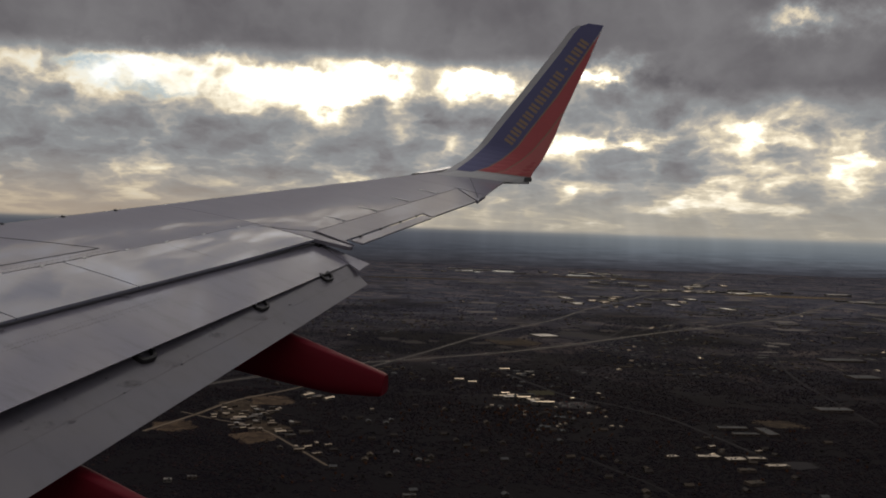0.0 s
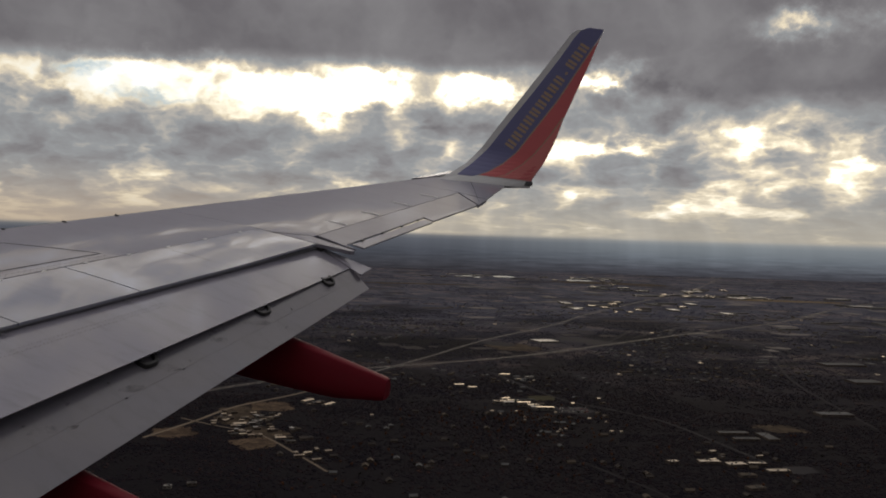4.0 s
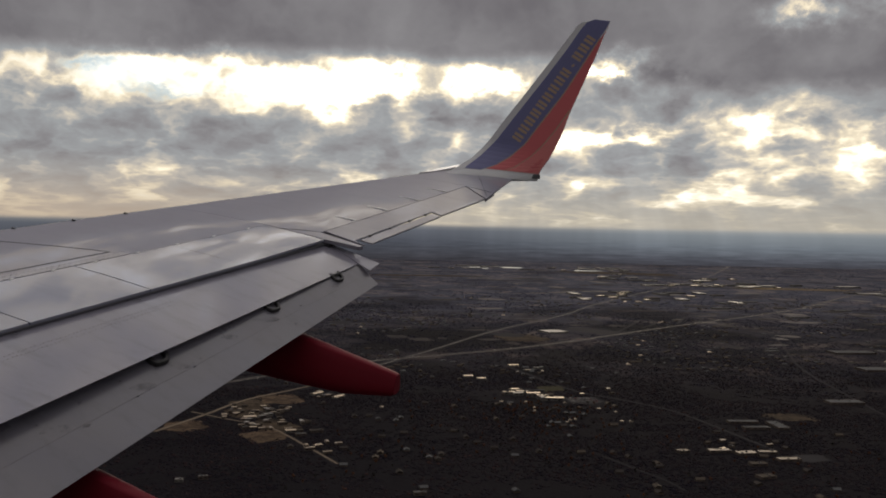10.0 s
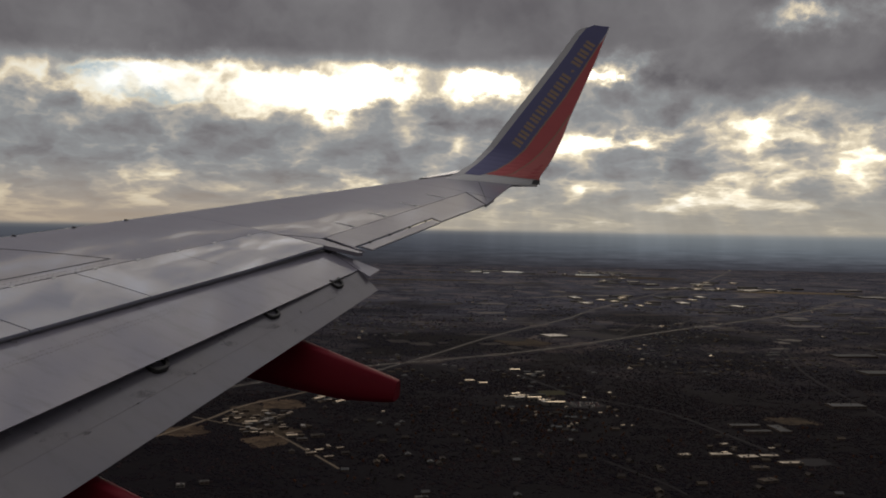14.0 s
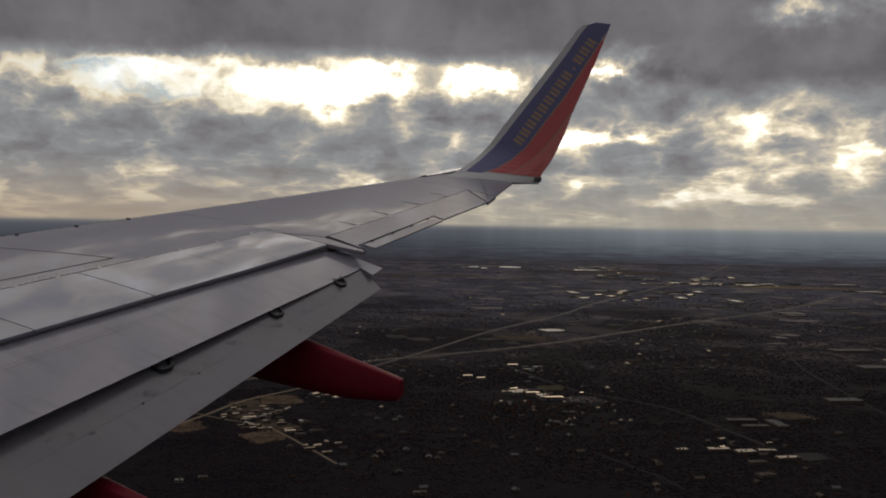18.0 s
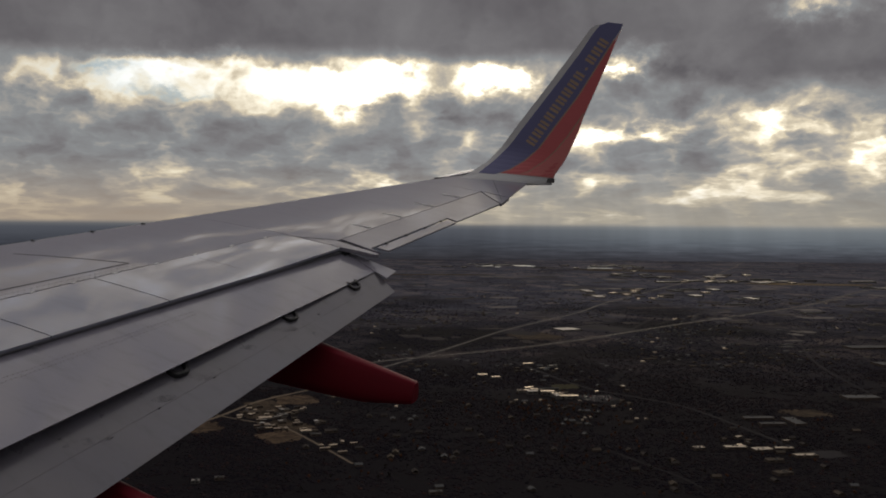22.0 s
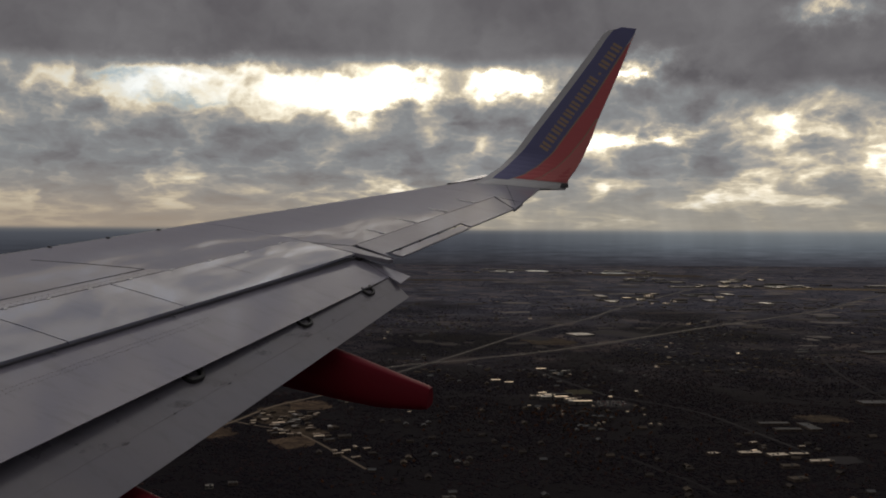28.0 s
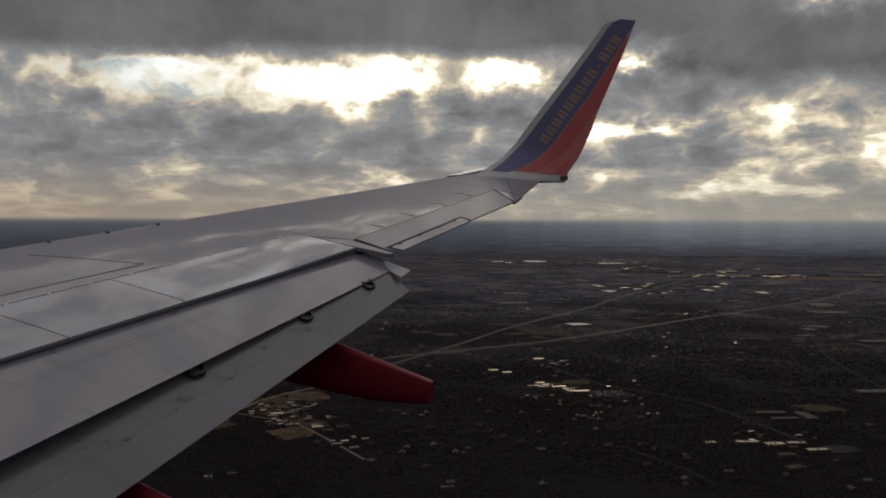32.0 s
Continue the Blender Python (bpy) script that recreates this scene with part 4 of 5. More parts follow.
patch("field_5", "wide yellow-brown field far off", 1080, 2890, 420, 120, -4, STRAW)
patch("field_6", "brown field by the long road", 120, 1410, 90, 90, 30, GRASS)
patch("field_7", "brown field", 310, 830, 44, 40, 10, GRASS)
patch("field_8", "distant pale field", -60, 3300, 420, 110, 4, GRASS)
patch("field_9", "distant pale field", 700, 3800, 500, 240, -5, GRASS)
patch("lot_1", "paved school parking lot", 136, 893, 40, 34, 12, STREET, 0.08)
patch("lot_2", "paved lot", 268, 676, 30, 22, 10, STREET, 0.08)
patch("lot_3", "paved yard by the highway", -165, 800, 44, 44, 20, GRASS, 0.08)
patch("lot_4", "dark lots beyond the highway", 250, 1530, 60, 120, 40, STREET, 0.08)
patch("lot_5", "grey lot by the warehouse", 100, 1450, 50, 60, 30, STREET, 0.08)
patch("pond_1", "still pond shining in the distance", 150, 4131, 80, 300, 0, WATER, 0.2)
patch("pond_2", "still pond shining in the distance", 300, 4194, 110, 160, 0, WATER, 0.2)
patch("pond_3", "still pond shining in the distance", 610, 4007, 110, 110, 0, WATER, 0.2)

# lots, yards and fields along the street grid of the far suburb
plots = random.Random(21)
for k in range(84):
    far = 1250 + 2000 * plots.random() ** 0.8
    across = plots.uniform(-0.16, 0.48) * far
    soil, what = plots.choice(((STREET, "dark paved lot among the woods"), (CONCRETE, "pale concrete lot in the suburb"), (DULL, "dull winter field in the suburb"), (DULL, "dull brown field in the suburb"), (STREET, "dark paved yard in the suburb"), (CONCRETE, "pale yard beside the sheds")))
    size = far / 1500
    patch("lot_%d" % (10 + k), what, across, far, plots.uniform(16, 62) * size, plots.uniform(14, 40) * size, plots.choice((12, 14, 17, 104)), soil, 0.05 + 0.0002 * k)

# ---- buildings ----


def gable(name, w, d, h, rise, over, mat):
    a, b = w / 2 + over, d / 2 + over
    v = [(-a, -b, h), (a, -b, h), (a, b, h), (-a, b, h), (-a, 0, h + rise), (a, 0, h + rise)]
    v += [(x, y, z + 0.12) for x, y, z in v]
    f = [(6, 7, 11, 10), (8, 9, 10, 11), (6, 10, 9), (7, 8, 11), (0, 4, 5, 1), (2, 5, 4, 3), (0, 3, 4), (1, 5, 2), (0, 1, 7, 6), (2, 3, 9, 8), (1, 2, 8, 7), (3, 0, 6, 9)]
    return mesh_of(name, v, f, mat)


def house(w, d, h, roof_mat, wall_mat, label):
    ob = thing("house", label, "house", group="houses among the trees")
    part("wall", box("wall", (w, d, h), wall_mat, (0, 0, h / 2)), ob)
    part("roof", gable("roof", w, d, h, d * 0.28, 0.25, roof_mat), ob)
    part("door", box("door", (0.45, 0.06, 0.85), ROOF_DARK, (w * 0.1, -d / 2 - 0.02, 0.42)), ob)
    for k in (-0.3, 0.33):
        part("window", box("window", (0.6, 0.05, 0.45), CAR_GLASS, (w * k, -d / 2 - 0.02, h * 0.58)), ob)
    part("chimney", box("chimney", (0.3, 0.3, 0.8), WALL_TAN, (w * 0.3, d * 0.12, h + d * 0.26)), ob)
    return ob


def hall(name, label, x, y, w, d, h, turn, roof_mat, wall_mat, units=2, group="", pitched=False):
    """A low flat-roofed building: walls, a parapet roof, and plant on top."""
    ob = thing(name, label, "building", pose(x, y, 0, 0, 0, turn), group)
    part("wall", box("wall", (w, d, h), wall_mat, (0, 0, h / 2)), ob)
    if pitched:
        part("roof", gable("roof", w, d, h, d * 0.12, 0.3, roof_mat), ob)
        units = 0
    else:
        part("roof", box("roof", (w - 0.4, d - 0.4, 0.10), roof_mat, (0, 0, h + 0.05)), ob)
        for sx, sy, px, py in ((w, 0.22, 0, d / 2 - 0.11), (w, 0.22, 0, 0.11 - d / 2), (0.22, d - 0.44, w / 2 - 0.11, 0), (0.22, d - 0.44, 0.11 - w / 2, 0)):
            part("parapet", box("parapet", (sx, sy, 0.30), wall_mat, (px, py, h + 0.15)), ob)
    rng = random.Random(int(x * 7 + y * 3))
    for k in range(units):
        part("roof_unit", box("roof_unit", (1.3, 1.0, 0.7), ROOF_GREY, (rng.uniform(-0.4, 0.4) * w, rng.uniform(-0.35, 0.35) * d, h + 0.45), 0.06), ob)
    n = max(2, int(w / 5))
    for k in range(n):
        part("window", box("window", (w / n * 0.6, 0.06, h * 0.3), CAR_GLASS, (-w / 2 + w * (k + 0.5) / n, -d / 2 - 0.02, h * 0.55)), ob)
    CLEAR.append((x, y, w / 2 + 2, d / 2 + 2, radians(turn)))
    return ob


# the school with its shining roofs
school = [(66, 920, 13, 7, 12, ROOF_METAL), (79, 925, 12, 8, 8, ROOF_METAL), (74, 911, 10, 5, 14, ROOF_WHITE), (89, 915, 13, 6, 10, ROOF_METAL), (87, 904, 9, 5, 10, ROOF_TAN),
          (97, 899, 12, 8, 10, ROOF_METAL), (104, 908, 8, 5, 12, ROOF_TAN), (107, 888, 17, 5, 6, ROOF_METAL), (96, 888, 8, 4, 100, ROOF_WHITE), (72, 934, 9, 4, 28, ROOF_METAL), (92, 930, 20, 2.4, 12, ROOF_GREY)]
for x, y, w, d, t, r in school:
    hall("school_wing", "low school wing with a gleaming pale roof", x, y, w, d, 2.4 + 0.1 * (x % 11), t, r, WALL_PALE, 3, "school wings", d < 7)
for x, y, w, d, t, r, lab in (
        (206, 690, 17, 7, 6, ROOF_SAND, "long low building with a sand-coloured roof"), (224, 684, 15, 9, 12, ROOF_SAND, "low building with a sand-coloured roof"), (241, 688, 14, 6, 4, ROOF_SAND, "low building with a sand-coloured roof"), (249, 667, 17, 7, 8, ROOF_SAND, "small flat building with a sand-coloured roof"), (222, 652, 12, 6, 8, ROOF_TAN, "small flat building with a tan roof"), (216, 618, 12, 7, 20, ROOF_TAN, "small flat building with a tan roof"), (178, 686, 9, 6, 20, ROOF_SAND, "small building with a sand-coloured roof"),
        (258, 800, 26, 8, 5, ROOF_GREY, "grey-roofed wing of a courtyard building"), (284, 788, 10, 28, 5, ROOF_GREY, "grey-roofed wing of a courtyard building"), (262, 776, 22, 7, 5, ROOF_GREY, "grey-roofed wing of a courtyard building"),
        (28, 1021, 10, 7, 10, ROOF_METAL, "small building with a shining metal roof"), (42, 1006, 9, 6, 10, ROOF_METAL, "small building with a shining metal roof"), (84, 1110, 12, 6, 10, ROOF_METAL, "metal-roofed hall by the street"), (112, 1094, 10, 6, 10, ROOF_WHITE, "pale-roofed hall by the street"),
        (176, 1501, 36, 34, 25, ROOF_WHITE, "large warehouse with a pale flat roof"), (390, 905, 34, 16, 5, ROOF_GREY, "long warehouse with a grey roof"), (570, 1304, 60, 26, 8, ROOF_GREY, "long warehouse with a grey roof"), (526, 1138, 36, 26, 8, ROOF_GREY, "wide warehouse with a grey roof"),
        (-160, 777, 10, 6, 20, ROOF_METAL, "workshop with a shining metal roof"), (-148, 790, 9, 5, 20, ROOF_WHITE, "workshop with a pale flat roof"), (-176, 800, 12, 6, 24, ROOF_TAN, "workshop with a tan flat roof"), (-150, 812, 7, 5, 20, ROOF_WHITE, "small shed with a pale roof"),
        (-120, 895, 15, 5, 60, ROOF_METAL, "long metal-roofed storage shed"), (-110, 888, 15, 5, 60, ROOF_GREY, "long storage shed with a grey roof"), (-98, 880, 14, 5, 60, ROOF_METAL, "long metal-roofed storage shed"),
        (-118, 728, 8, 5, 20, ROOF_METAL, "metal-roofed shed by the street"), (-108, 716, 8, 4, 20, ROOF_GREY, "grey-roofed shed by the street"), (-98, 730, 10, 6, 20, ROOF_DARK, "dark-roofed building by the street"),
        (-163, 580, 5, 4, 10, ROOF_WHITE, "small shed with a pale roof"), (-150, 588, 6, 4, 14, ROOF_GREY, "small grey-roofed shed among trees"), (-12, 562, 8, 4, 10, ROOF_GREY, "low shed with a grey roof")):
    hall("building", lab, x, y, w, d, 1.8 if w < 30 else 2.2, t, r, WALL_PALE if r in (ROOF_WHITE, ROOF_METAL) else WALL_TAN, 2, "", r is ROOF_METAL)

# clutter of sheds round the yards and along the streets
clutter = random.Random(11)
for cx, cy, sx, sy, n in ((-160, 800, 26, 32, 34), (-132, 748, 28, 20, 24), (-90, 676, 14, 20, 8), (-105, 890, 18, 18, 4), (90, 1075, 40, 30, 8), (225, 705, 30, 20, 6), (150, 940, 20, 20, 4)):
    for k in range(n):
        r = clutter.choice((ROOF_METAL, ROOF_SAND, ROOF_TAN, ROOF_GREY, ROOF_SAND, ROOF_TAN, ROOF_WHITE))
        hall("shed", {ROOF_METAL: "small shed with a metal roof", ROOF_WHITE: "small shed with a pale roof", ROOF_TAN: "small shed with a tan roof", ROOF_SAND: "small shed with a sand-coloured roof", ROOF_GREY: "small shed with a grey roof"}[r],
             cx + clutter.uniform(-sx, sx), cy + clutter.uniform(-sy, sy), clutter.uniform(2.5, 6), clutter.uniform(2, 4), clutter.uniform(1.4, 2.2), clutter.choice((20, 24, 110, 30)), r, WALL_TAN, 0, "sheds in the yards", r is not ROOF_GREY)

# far commercial sheds, in loose rows along the roads
rng = random.Random(4)
far_roofs = [ROOF_WHITE, ROOF_METAL, ROOF_GREY, ROOF_TAN, ROOF_WHITE]
kinds = []
for k, mat in enumerate(far_roofs):
    w, d = (46, 20, 60, 34, 80)[k], (22, 24, 26, 20, 30)[k]
    ob = hall("warehouse", ("white", "metal", "grey", "tan", "white")[k] + "-roofed commercial shed in the distance", 0, -900 - 100 * k, w, d, 5, 0, mat, WALL_PALE, 2, "distant commercial sheds")
    CLEAR.pop()
    kinds.append(ob)
spots = [(640 + 16 * k, 2960 + rng.uniform(-50, 60)) for k in range(26)]
spots += [(1180 + 22 * k, 2700 - 10 * k + rng.uniform(-60, 60)) for k in range(20)]
spots += [(320 + rng.uniform(0, 420), 2350 + rng.uniform(-150, 220)) for k in range(26)]
spots += [(560 + rng.uniform(0, 500), 3400 + rng.uniform(-200, 300)) for k in range(16)]
spots += [(-100 + rng.uniform(0, 900), 4050 + rng.uniform(-120, 300)) for k in range(22)]
spots += [(600 + rng.uniform(0, 900), 1500 + rng.uniform(-200, 700)) for k in range(36)]
spots += [(420 + rng.uniform(0, 160), 950 + rng.uniform(0, 420)) for k in range(5)]
for k, (x, y) in enumerate(spots):
    src = kinds[rng.choice((0, 1, 1, 2, 2, 3, 4) if y > 2200 else (2, 2, 2, 2, 3, 3, 1))]
    near_k = 0.3 if y < 1600 else (0.7 if y < 2300 else 1.0)
    c = copy_thing(src, pose(x, y, 0, 0, 0, rng.choice((12, 14, 100, 16))))
    c.scale = (near_k, near_k, near_k * 0.7)
    CLEAR.append((x, y, 40 * near_k, 22 * near_k, 0.2))
for k, ob in enumerate(kinds):
    ob.matrix_basis = pose(700 + 150 * k, 3180 - 40 * k, 0, 0, 0, 12)


# cars
def car(mat, label):
    ob = thing("car", label, "car", group="cars on the roads and lots")
    bm = bmesh.new()
    for x, z, w in ((-0.95, 0.12, 0.38), (-0.98, 0.34, 0.38), (-0.5, 0.38, 0.38), (0.55, 0.37, 0.38), (0.98, 0.28, 0.36), (0.98, 0.12, 0.36)):
        bm.verts.new((x, -w, z)), bm.verts.new((x, w, z))
    bmesh.ops.convex_hull(bm, input=list(bm.verts))
    part("body", finish(bm, "body", mat), ob)
    bm = bmesh.new()
    for x, z, w in ((-0.75, 0.36, 0.34), (-0.5, 0.6, 0.28), (0.15, 0.61, 0.28), (0.5, 0.36, 0.34)):
        bm.verts.new((x, -w, z)), bm.verts.new((x, w, z))
    bmesh.ops.convex_hull(bm, input=list(bm.verts))
    part("cabin", finish(bm, "cabin", CAR_GLASS), ob)
    for x in (-0.6, 0.6):
        for y in (-0.36, 0.36):
            bm = bmesh.new()
            bmesh.ops.create_cone(bm, segments=8, radius1=0.14, radius2=0.14, depth=0.1, cap_ends=True, matrix=pose(x, y, 0.14, 90))
            part("wheel", finish(bm, "wheel", SEAM_DARK), ob)
    return ob


cars = [car(CAR_WHITE, "small white car on the asphalt"), car(CAR_DARK, "small dark car on the asphalt"), car(CAR_RED, "small red car on the asphalt")]
for k, ob in enumerate(cars):
    ob.matrix_basis = pose(124 + 3 * k, 905, 0.1, 0, 0, 100)
for r in range(5):
    for k in range(14):
        if rng.random() < 0.72:
            copy_thing(cars[rng.choice((0, 0, 0, 1, 2))], pose(122 + 2.0 * k, 881 + 5.2 * r + 0.2 * k, 0.1, 0, 0, 96 + rng.uniform(-3, 3)))
hl = smooth_line(highway, 30)
for k in range(46):
    i = rng.randrange(20, 170)
    d = (hl[i + 1] - hl[i]).normalized()
    s = Vector((-d.y, d.x)) * rng.choice((-5.6, -3.6, 3.6, 5.6))
    copy_thing(cars[rng.choice((0, 0, 1, 1, 2))], pose(hl[i].x + s.x, hl[i].y + s.y, 0.12, 0, 0, math.degrees(math.atan2(d.y, d.x))))

# houses
models = []
for w, d, r, wl, lab in ((5.4, 3.8, ROOF_DARK, WALL_TAN, "small brick house with a dark shingle roof"), (6.2, 4.2, ROOF_TAN, WALL_TAN, "small house with a tan shingle roof"),
                         (5.0, 4.0, ROOF_GREY, WALL_TAN, "small house with a grey roof"), (2.8, 2.2, ROOF_METAL, WALL_PALE, "small house with a shining metal roof")):
    models.append(house(w, d, 1.25, r, wl, lab))


def blocked(px, py, margin=0.0):
    """Which of the points lie on roads, lots or buildings."""
    bad = np.zeros(len(px), bool)
    for line, half in ROADS:
        for (ax, ay), (bx, by) in zip(line[:-1], line[1:]):
            dx, dy = bx - ax, by - ay
            near_it = (px > min(ax, bx) - 20) & (px < max(ax, bx) + 20) & (py > min(ay, by) - 20) & (py < max(ay, by) + 20)
            if not near_it.any():
                continue
            t = np.clip(((px - ax) * dx + (py - ay) * dy) / (dx * dx + dy * dy + 1e-9), 0, 1)
            bad |= (px - ax - t * dx) ** 2 + (py - ay - t * dy) ** 2 < (half + 2.0 + margin) ** 2
    for x, y, w, d, t in CLEAR:
        ex, ey = px - x, py - y
        bad |= (abs(ex * math.cos(t) + ey * math.sin(t)) < w + margin) & (abs(ey * math.cos(t) - ex * math.sin(t)) < d + margin)
    return bad


g = np.random.default_rng(7)
hx, hy = [], []
for cx, cy, w, d, n in ((20, 760, 130, 110, 40), (112, 835, 55, 60, 26), (150, 620, 110, 60, 16), (-20, 620, 70, 60, 10), (300, 680, 80, 80, 12), (60, 1030, 110, 80, 24), (-120, 1000, 60, 60, 12)):
    hx.append(cx + g.uniform(-w, w, n)), hy.append(cy + g.uniform(-d, d, n))
hx, hy = np.concatenate(hx), np.concatenate(hy)
hx, hy = np.round(hx / 9) * 9 + g.uniform(-3.0, 3.0, len(hx)), np.round(hy / 13) * 13 + g.uniform(-4.5, 4.5, len(hy))
ok = ~blocked(hx, hy, 3.0)
seen, homes = set(), []
for x, y in zip(hx[ok], hy[ok]):
    key = (round(x / 9), round(y / 13))
    if key not in seen:
        seen.add(key)
        homes.append((x, y))
for k, (x, y) in enumerate(homes):
    m = pose(x, y, 0, 0, 0, rng.choice((8, 98, 188, 278)) + rng.uniform(-6, 6))
    # metal-roofed houses added near the school to stand in for scattered sun glints
    sunny = 55 < x < 170 and 770 < y < 900 and k % 2 == 0
    if k < 4:
        models[k].matrix_basis = m
    else:
        copy_thing(models[3 if sunny else rng.choice((0, 0, 0, 1, 1, 2, 0, 0, 1, 0, 0, 2, 2))], m)
HOMES = np.array(homes)


def stuff_mesh(name, base_v, base_f, px, py, pz, sx, sz, mat, turn, jitter=0.0, smooth=False):
    """Many copies of one small shape, joined."""
    n, m = len(px), len(base_v)
    c, s = np.cos(turn)[:, None], np.sin(turn)[:, None]
    bx, by, bz = base_v[:, 0][None], base_v[:, 1][None], base_v[:, 2][None]
    if jitter:
        k = 1 + g.uniform(-jitter, jitter, (n, m))
        bx, by, bz = bx * k, by * k, bz * k
    vx = px[:, None] + sx[:, None] * (bx * c - by * s)
    vy = py[:, None] + sx[:, None] * (bx * s + by * c)
    vz = pz[:, None] + sz[:, None] * bz
    verts = np.stack([vx, vy, vz], -1).reshape(-1, 3)
    faces = (base_f[None] + (np.arange(n) * m)[:, None, None]).reshape(-1, base_f.shape[1])
    me = bpy.data.meshes.new(name)
    me.vertices.add(len(verts))
    me.vertices.foreach_set("co", verts.astype(np.float32).ravel())
    k = base_f.shape[1]
    me.loops.add(faces.size)
    me.loops.foreach_set("vertex_index", faces.astype(np.int32).ravel())
    me.polygons.add(len(faces))
    me.polygons.foreach_set("loop_start", (np.arange(len(faces)) * k).astype(np.int32))
    me.polygons.foreach_set("use_smooth", np.full(len(faces), smooth))
    me.update(calc_edges=True)
    me.materials.append(mat)
    return me


def blob(level):
    bm = bmesh.new()
    bmesh.ops.create_icosphere(bm, subdivisions=level, radius=1.0)
    v = np.array([tuple(q.co) for q in bm.verts])
    f = np.array([[q.index for q in face.verts] for face in bm.faces])
    bm.free()
    return v, f


def scatter(x0, x1, y0, y1, n, patchy, scale, clump):
    px, py = g.uniform(x0, x1, n), g.uniform(y0, y1, n)
    keep = (abs(px) < py * 0.62 + 60) & (g.uniform(0, 1, n) < np.clip((py - y0) / 380, 0 if y0 > 600 else 1, 1)) & (g.uniform(0, 1, n) < np.clip((y1 - py) / 330, 0 if y1 < 5000 else 1, 1))
    px, py = px[keep], py[keep]
    d = np.array([noise.fractal((x * scale, y * scale, 3.3), 1.0, 2.0, 3) + 0.8 * noise.fractal((x * clump, y * clump, 5.7), 1.0, 2.0, 2) for x, y in zip(px, py)])
    keep = d + g.uniform(-0.22, 0.22, len(px)) > patchy
    px, py = px[keep], py[keep]
    keep = ~blocked(px, py)
    px, py = px[keep], py[keep]
    keep = np.ones(len(px), bool)
    for x, y in HOMES:
        keep &= (px - x) ** 2 + (py - y) ** 2 > 10.0
    return px[keep], py[keep]


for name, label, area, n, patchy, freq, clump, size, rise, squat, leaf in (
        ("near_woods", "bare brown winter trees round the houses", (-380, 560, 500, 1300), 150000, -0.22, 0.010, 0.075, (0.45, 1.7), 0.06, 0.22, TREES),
        ("mid_woods", "dark winter woods with haze in their colour", (-800, 1200, 900, 2200), 110000, -0.10, 0.005, 0.030, (0.9, 2.6), 0.03, 0.11, MID_TREES),
        ("far_woods", "belts of far woodland with haze in their colour", (-2500, 2600, 1900, 3500), 60000, 0.0, 0.0028, 0.012, (2.0, 5.0), 0.02, 0.06, FAR_TREES),
        ("distant_woods", "belts of distant woodland with haze in their colour", (-3400, 3400, 3300, 5200), 30000, 0.0, 0.0018, 0.006, (4.0, 9.0), 0.01, 0.03, FAR_TREES)):
    px, py = scatter(*area, n, patchy, freq, clump)
    v, f = blob(1)
    r = size[0] + (size[1] - size[0]) * g.uniform(0, 1, len(px)) ** 1.6
    me = stuff_mesh(name, v, f, px, py, r * rise, r, r * squat, leaf, g.uniform(0, 6.28, len(px)), 0.28, True)
    tagged(new(name, me), label, "trees", kind="stuff")
# more roofs, past counting, among the farther woods
fx, fy = g.uniform(-500, 900, 2600), g.uniform(1050, 2300, 2600)
keep = (abs(fx) < fy * 0.6) & ~blocked(fx, fy, 2.0)
dens = np.array([noise.fractal((x * 0.004, y * 0.004, 8.1), 1.0, 2.0, 2) for x, y in zip(fx, fy)])
keep &= dens > 0.05
fx, fy = fx[keep], fy[keep]
gv = np.array([(-1, -.7, 0), (1, -.7, 0), (1, .7, 0), (-1, .7, 0), (-1, -.7, .5), (1, -.7, .5), (1, .7, .5), (-1, .7, .5), (-1, 0, .95), (1, 0, .95)], float)
gf = np.array([(0, 1, 5), (0, 5, 4), (2, 3, 7), (2, 7, 6), (4, 5, 9), (4, 9, 8), (6, 7, 8), (6, 8, 9), (4, 8, 7), (5, 6, 9), (0, 4, 7), (0, 7, 3), (1, 2, 6), (1, 6, 5)])
for mat, lo, hi in ((ROOF_TAN, 0, 0.5), (ROOF_GREY, 0.5, 0.97), (ROOF_METAL, 0.97, 1.0)):
    pick_it = np.zeros(len(fx), bool)
    pick_it[int(lo * len(fx)):int(hi * len(fx))] = True
    sx = g.uniform(1.6, 4.2, pick_it.sum())
    tagged(new("far_roofs", stuff_mesh("far_roofs", gv, gf, fx[pick_it], fy[pick_it], np.zeros(pick_it.sum()), sx, np.full(pick_it.sum(), 1.6), mat, g.choice([0.15, 1.72], pick_it.sum()))),
           "small pale roofs scattered through the far suburb", "houses", kind="stuff")


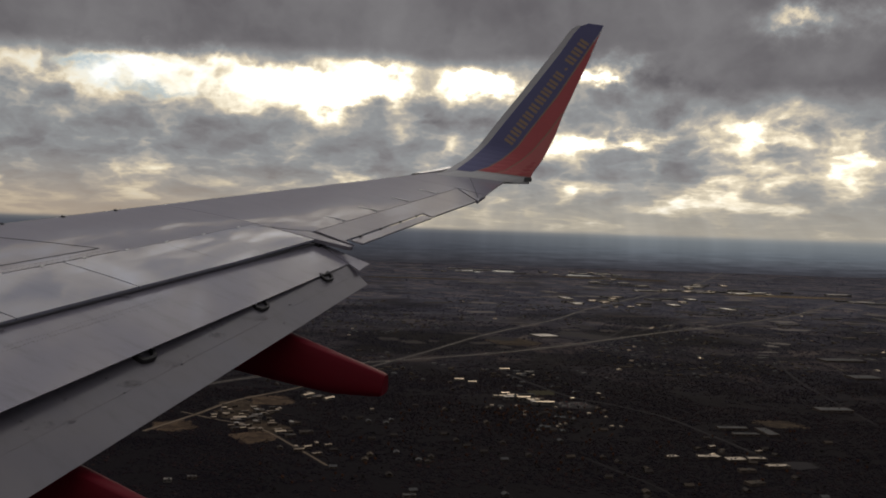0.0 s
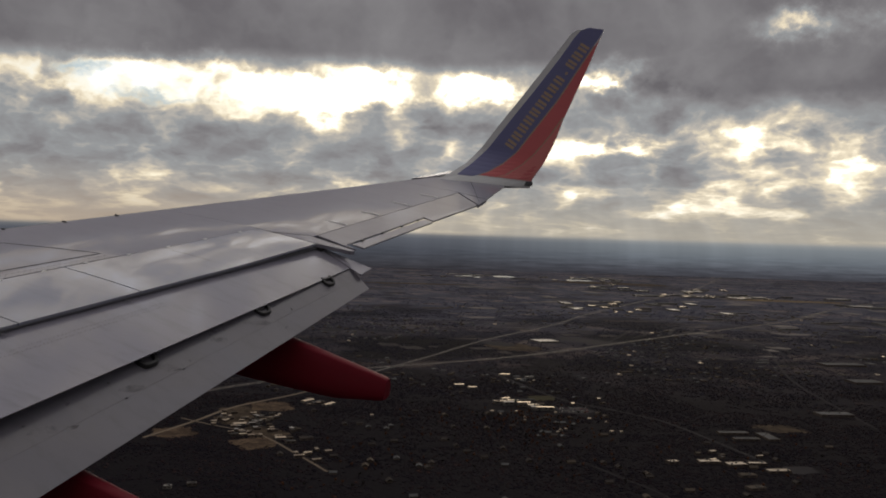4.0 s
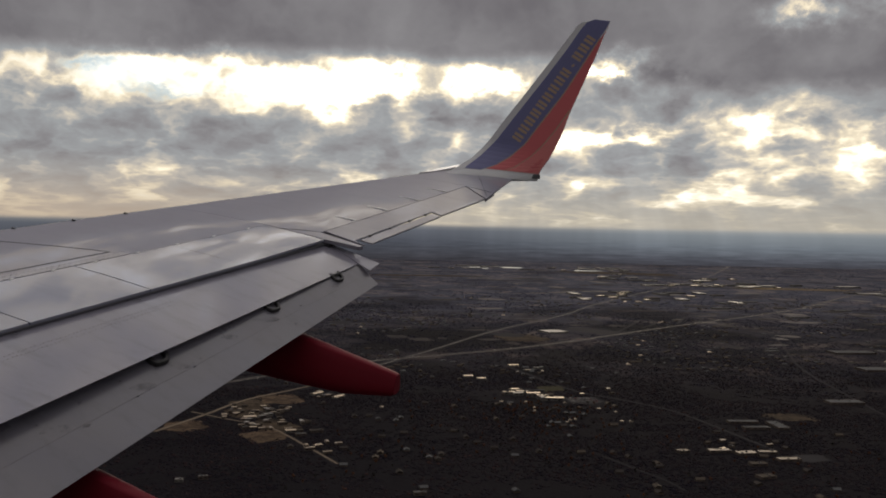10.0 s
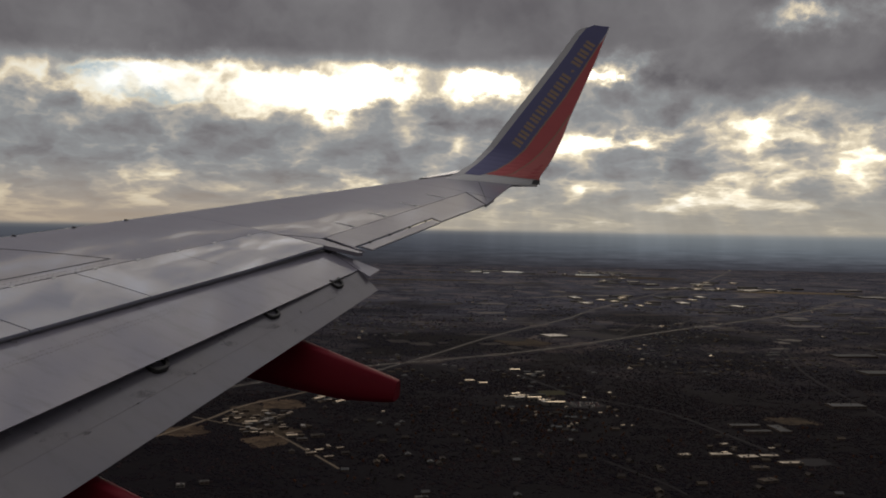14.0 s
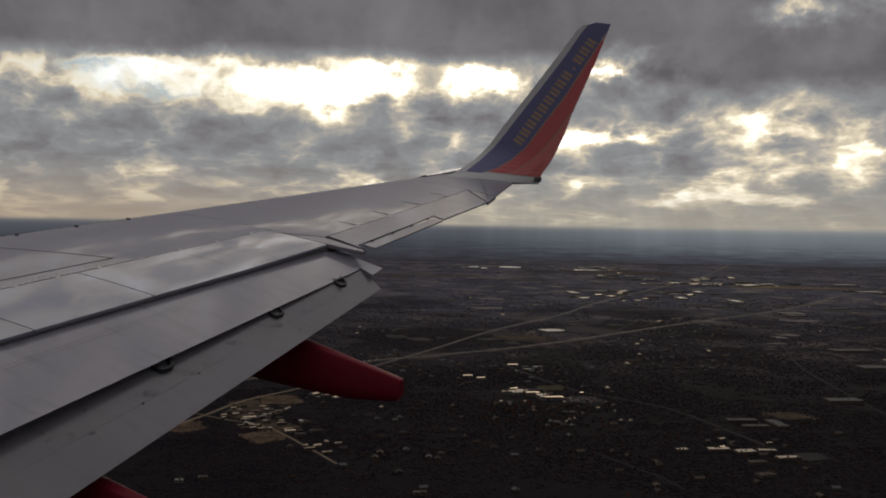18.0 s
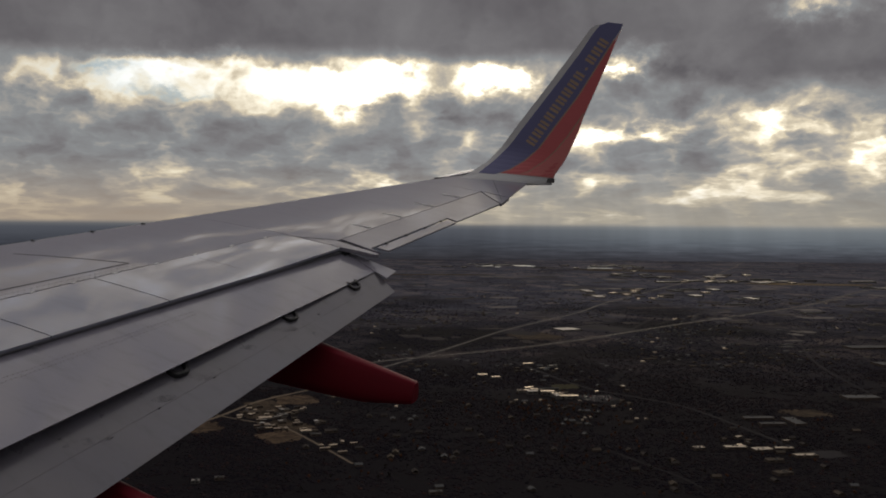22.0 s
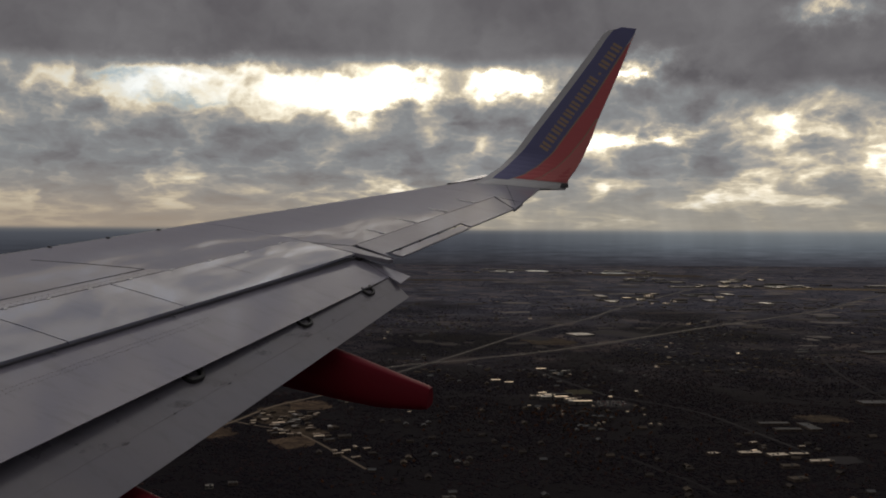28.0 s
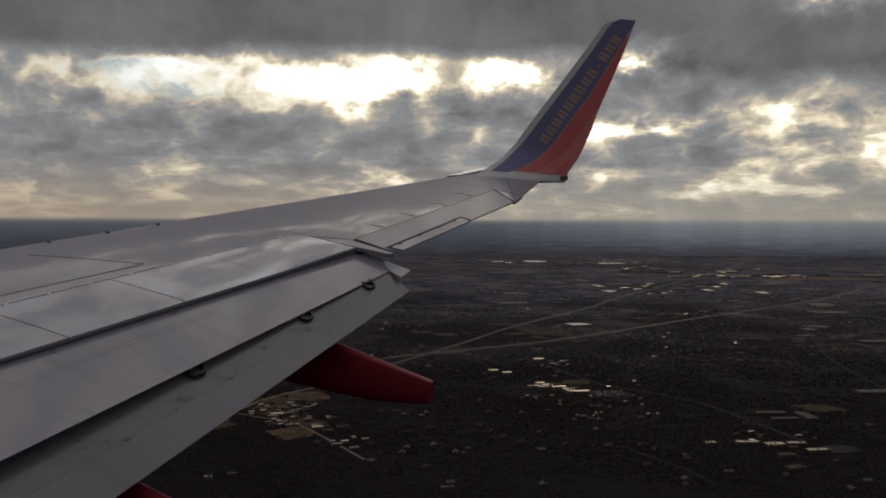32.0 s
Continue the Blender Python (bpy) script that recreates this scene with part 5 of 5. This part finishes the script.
# single trees that stand out among the houses
def tree(leaf, label):
    """A tapered trunk with limbs, under a ragged crown of twig clumps."""
    ob = thing("tree", label, "tree", group="single trees among the houses")
    bm = bmesh.new()
    bmesh.ops.create_cone(bm, segments=6, radius1=0.16, radius2=0.07, depth=1.5, cap_ends=True, matrix=pose(0, 0, 0.75))
    for k in range(4):
        bmesh.ops.create_cone(bm, segments=5, radius1=0.06, radius2=0.02, depth=1.1, cap_ends=True, matrix=pose(0, 0, 1.2, 0, 0, 90 * k + 20) @ pose(0.35, 0, 0.35, 0, 42, 0))
    part("trunk", finish(bm, "trunk", BARK), ob)
    bm = bmesh.new()
    pick_r = random.Random(len(label))
    for k in range(11):
        a, h = pick_r.uniform(0, 6.28), pick_r.uniform(1.3, 2.7)
        far_out = pick_r.uniform(0.2, 0.95) * (1.2 - abs(h - 1.9) * 0.6)
        bmesh.ops.create_icosphere(bm, subdivisions=1, radius=pick_r.uniform(0.28, 0.52), matrix=pose(far_out * math.cos(a), far_out * math.sin(a), h, 40 * k, 25 * k, 0))
    for v in bm.verts:
        v.co += Vector((pick_r.uniform(-0.1, 0.1), pick_r.uniform(-0.1, 0.1), pick_r.uniform(-0.1, 0.1)))
    part("crown", finish(bm, "crown", leaf), ob)
    return ob


kinds_of_tree = [tree(RUST_TREE, "winter tree with a rust-brown crown"), tree(GREY_TREE, "bare grey-brown winter tree")]
tx, ty = np.concatenate([g.uniform(-30, 140, 120), g.uniform(100, 330, 60), g.uniform(-140, -20, 40), g.normal(95, 32, 130)]), np.concatenate([g.uniform(620, 900, 120), g.uniform(560, 800, 60), g.uniform(560, 760, 40), g.normal(830, 42, 130)])
free = ~blocked(tx, ty, 0.5)
spots = [(x, y) for x, y in zip(tx[free], ty[free]) if ((HOMES - (x, y)) ** 2).sum(1).min() >= 12]
for k, (x, y) in enumerate(spots):
    m = pose(x, y, 0, 0, 0, rng.uniform(0, 360))
    if k < 2:
        kinds_of_tree[k].matrix_basis = m
    else:
        c = copy_thing(kinds_of_tree[0 if rng.random() < 0.6 else 1], m)
        c.scale = (1, 1, 1) if k % 3 else (0.75, 0.75, 0.8)
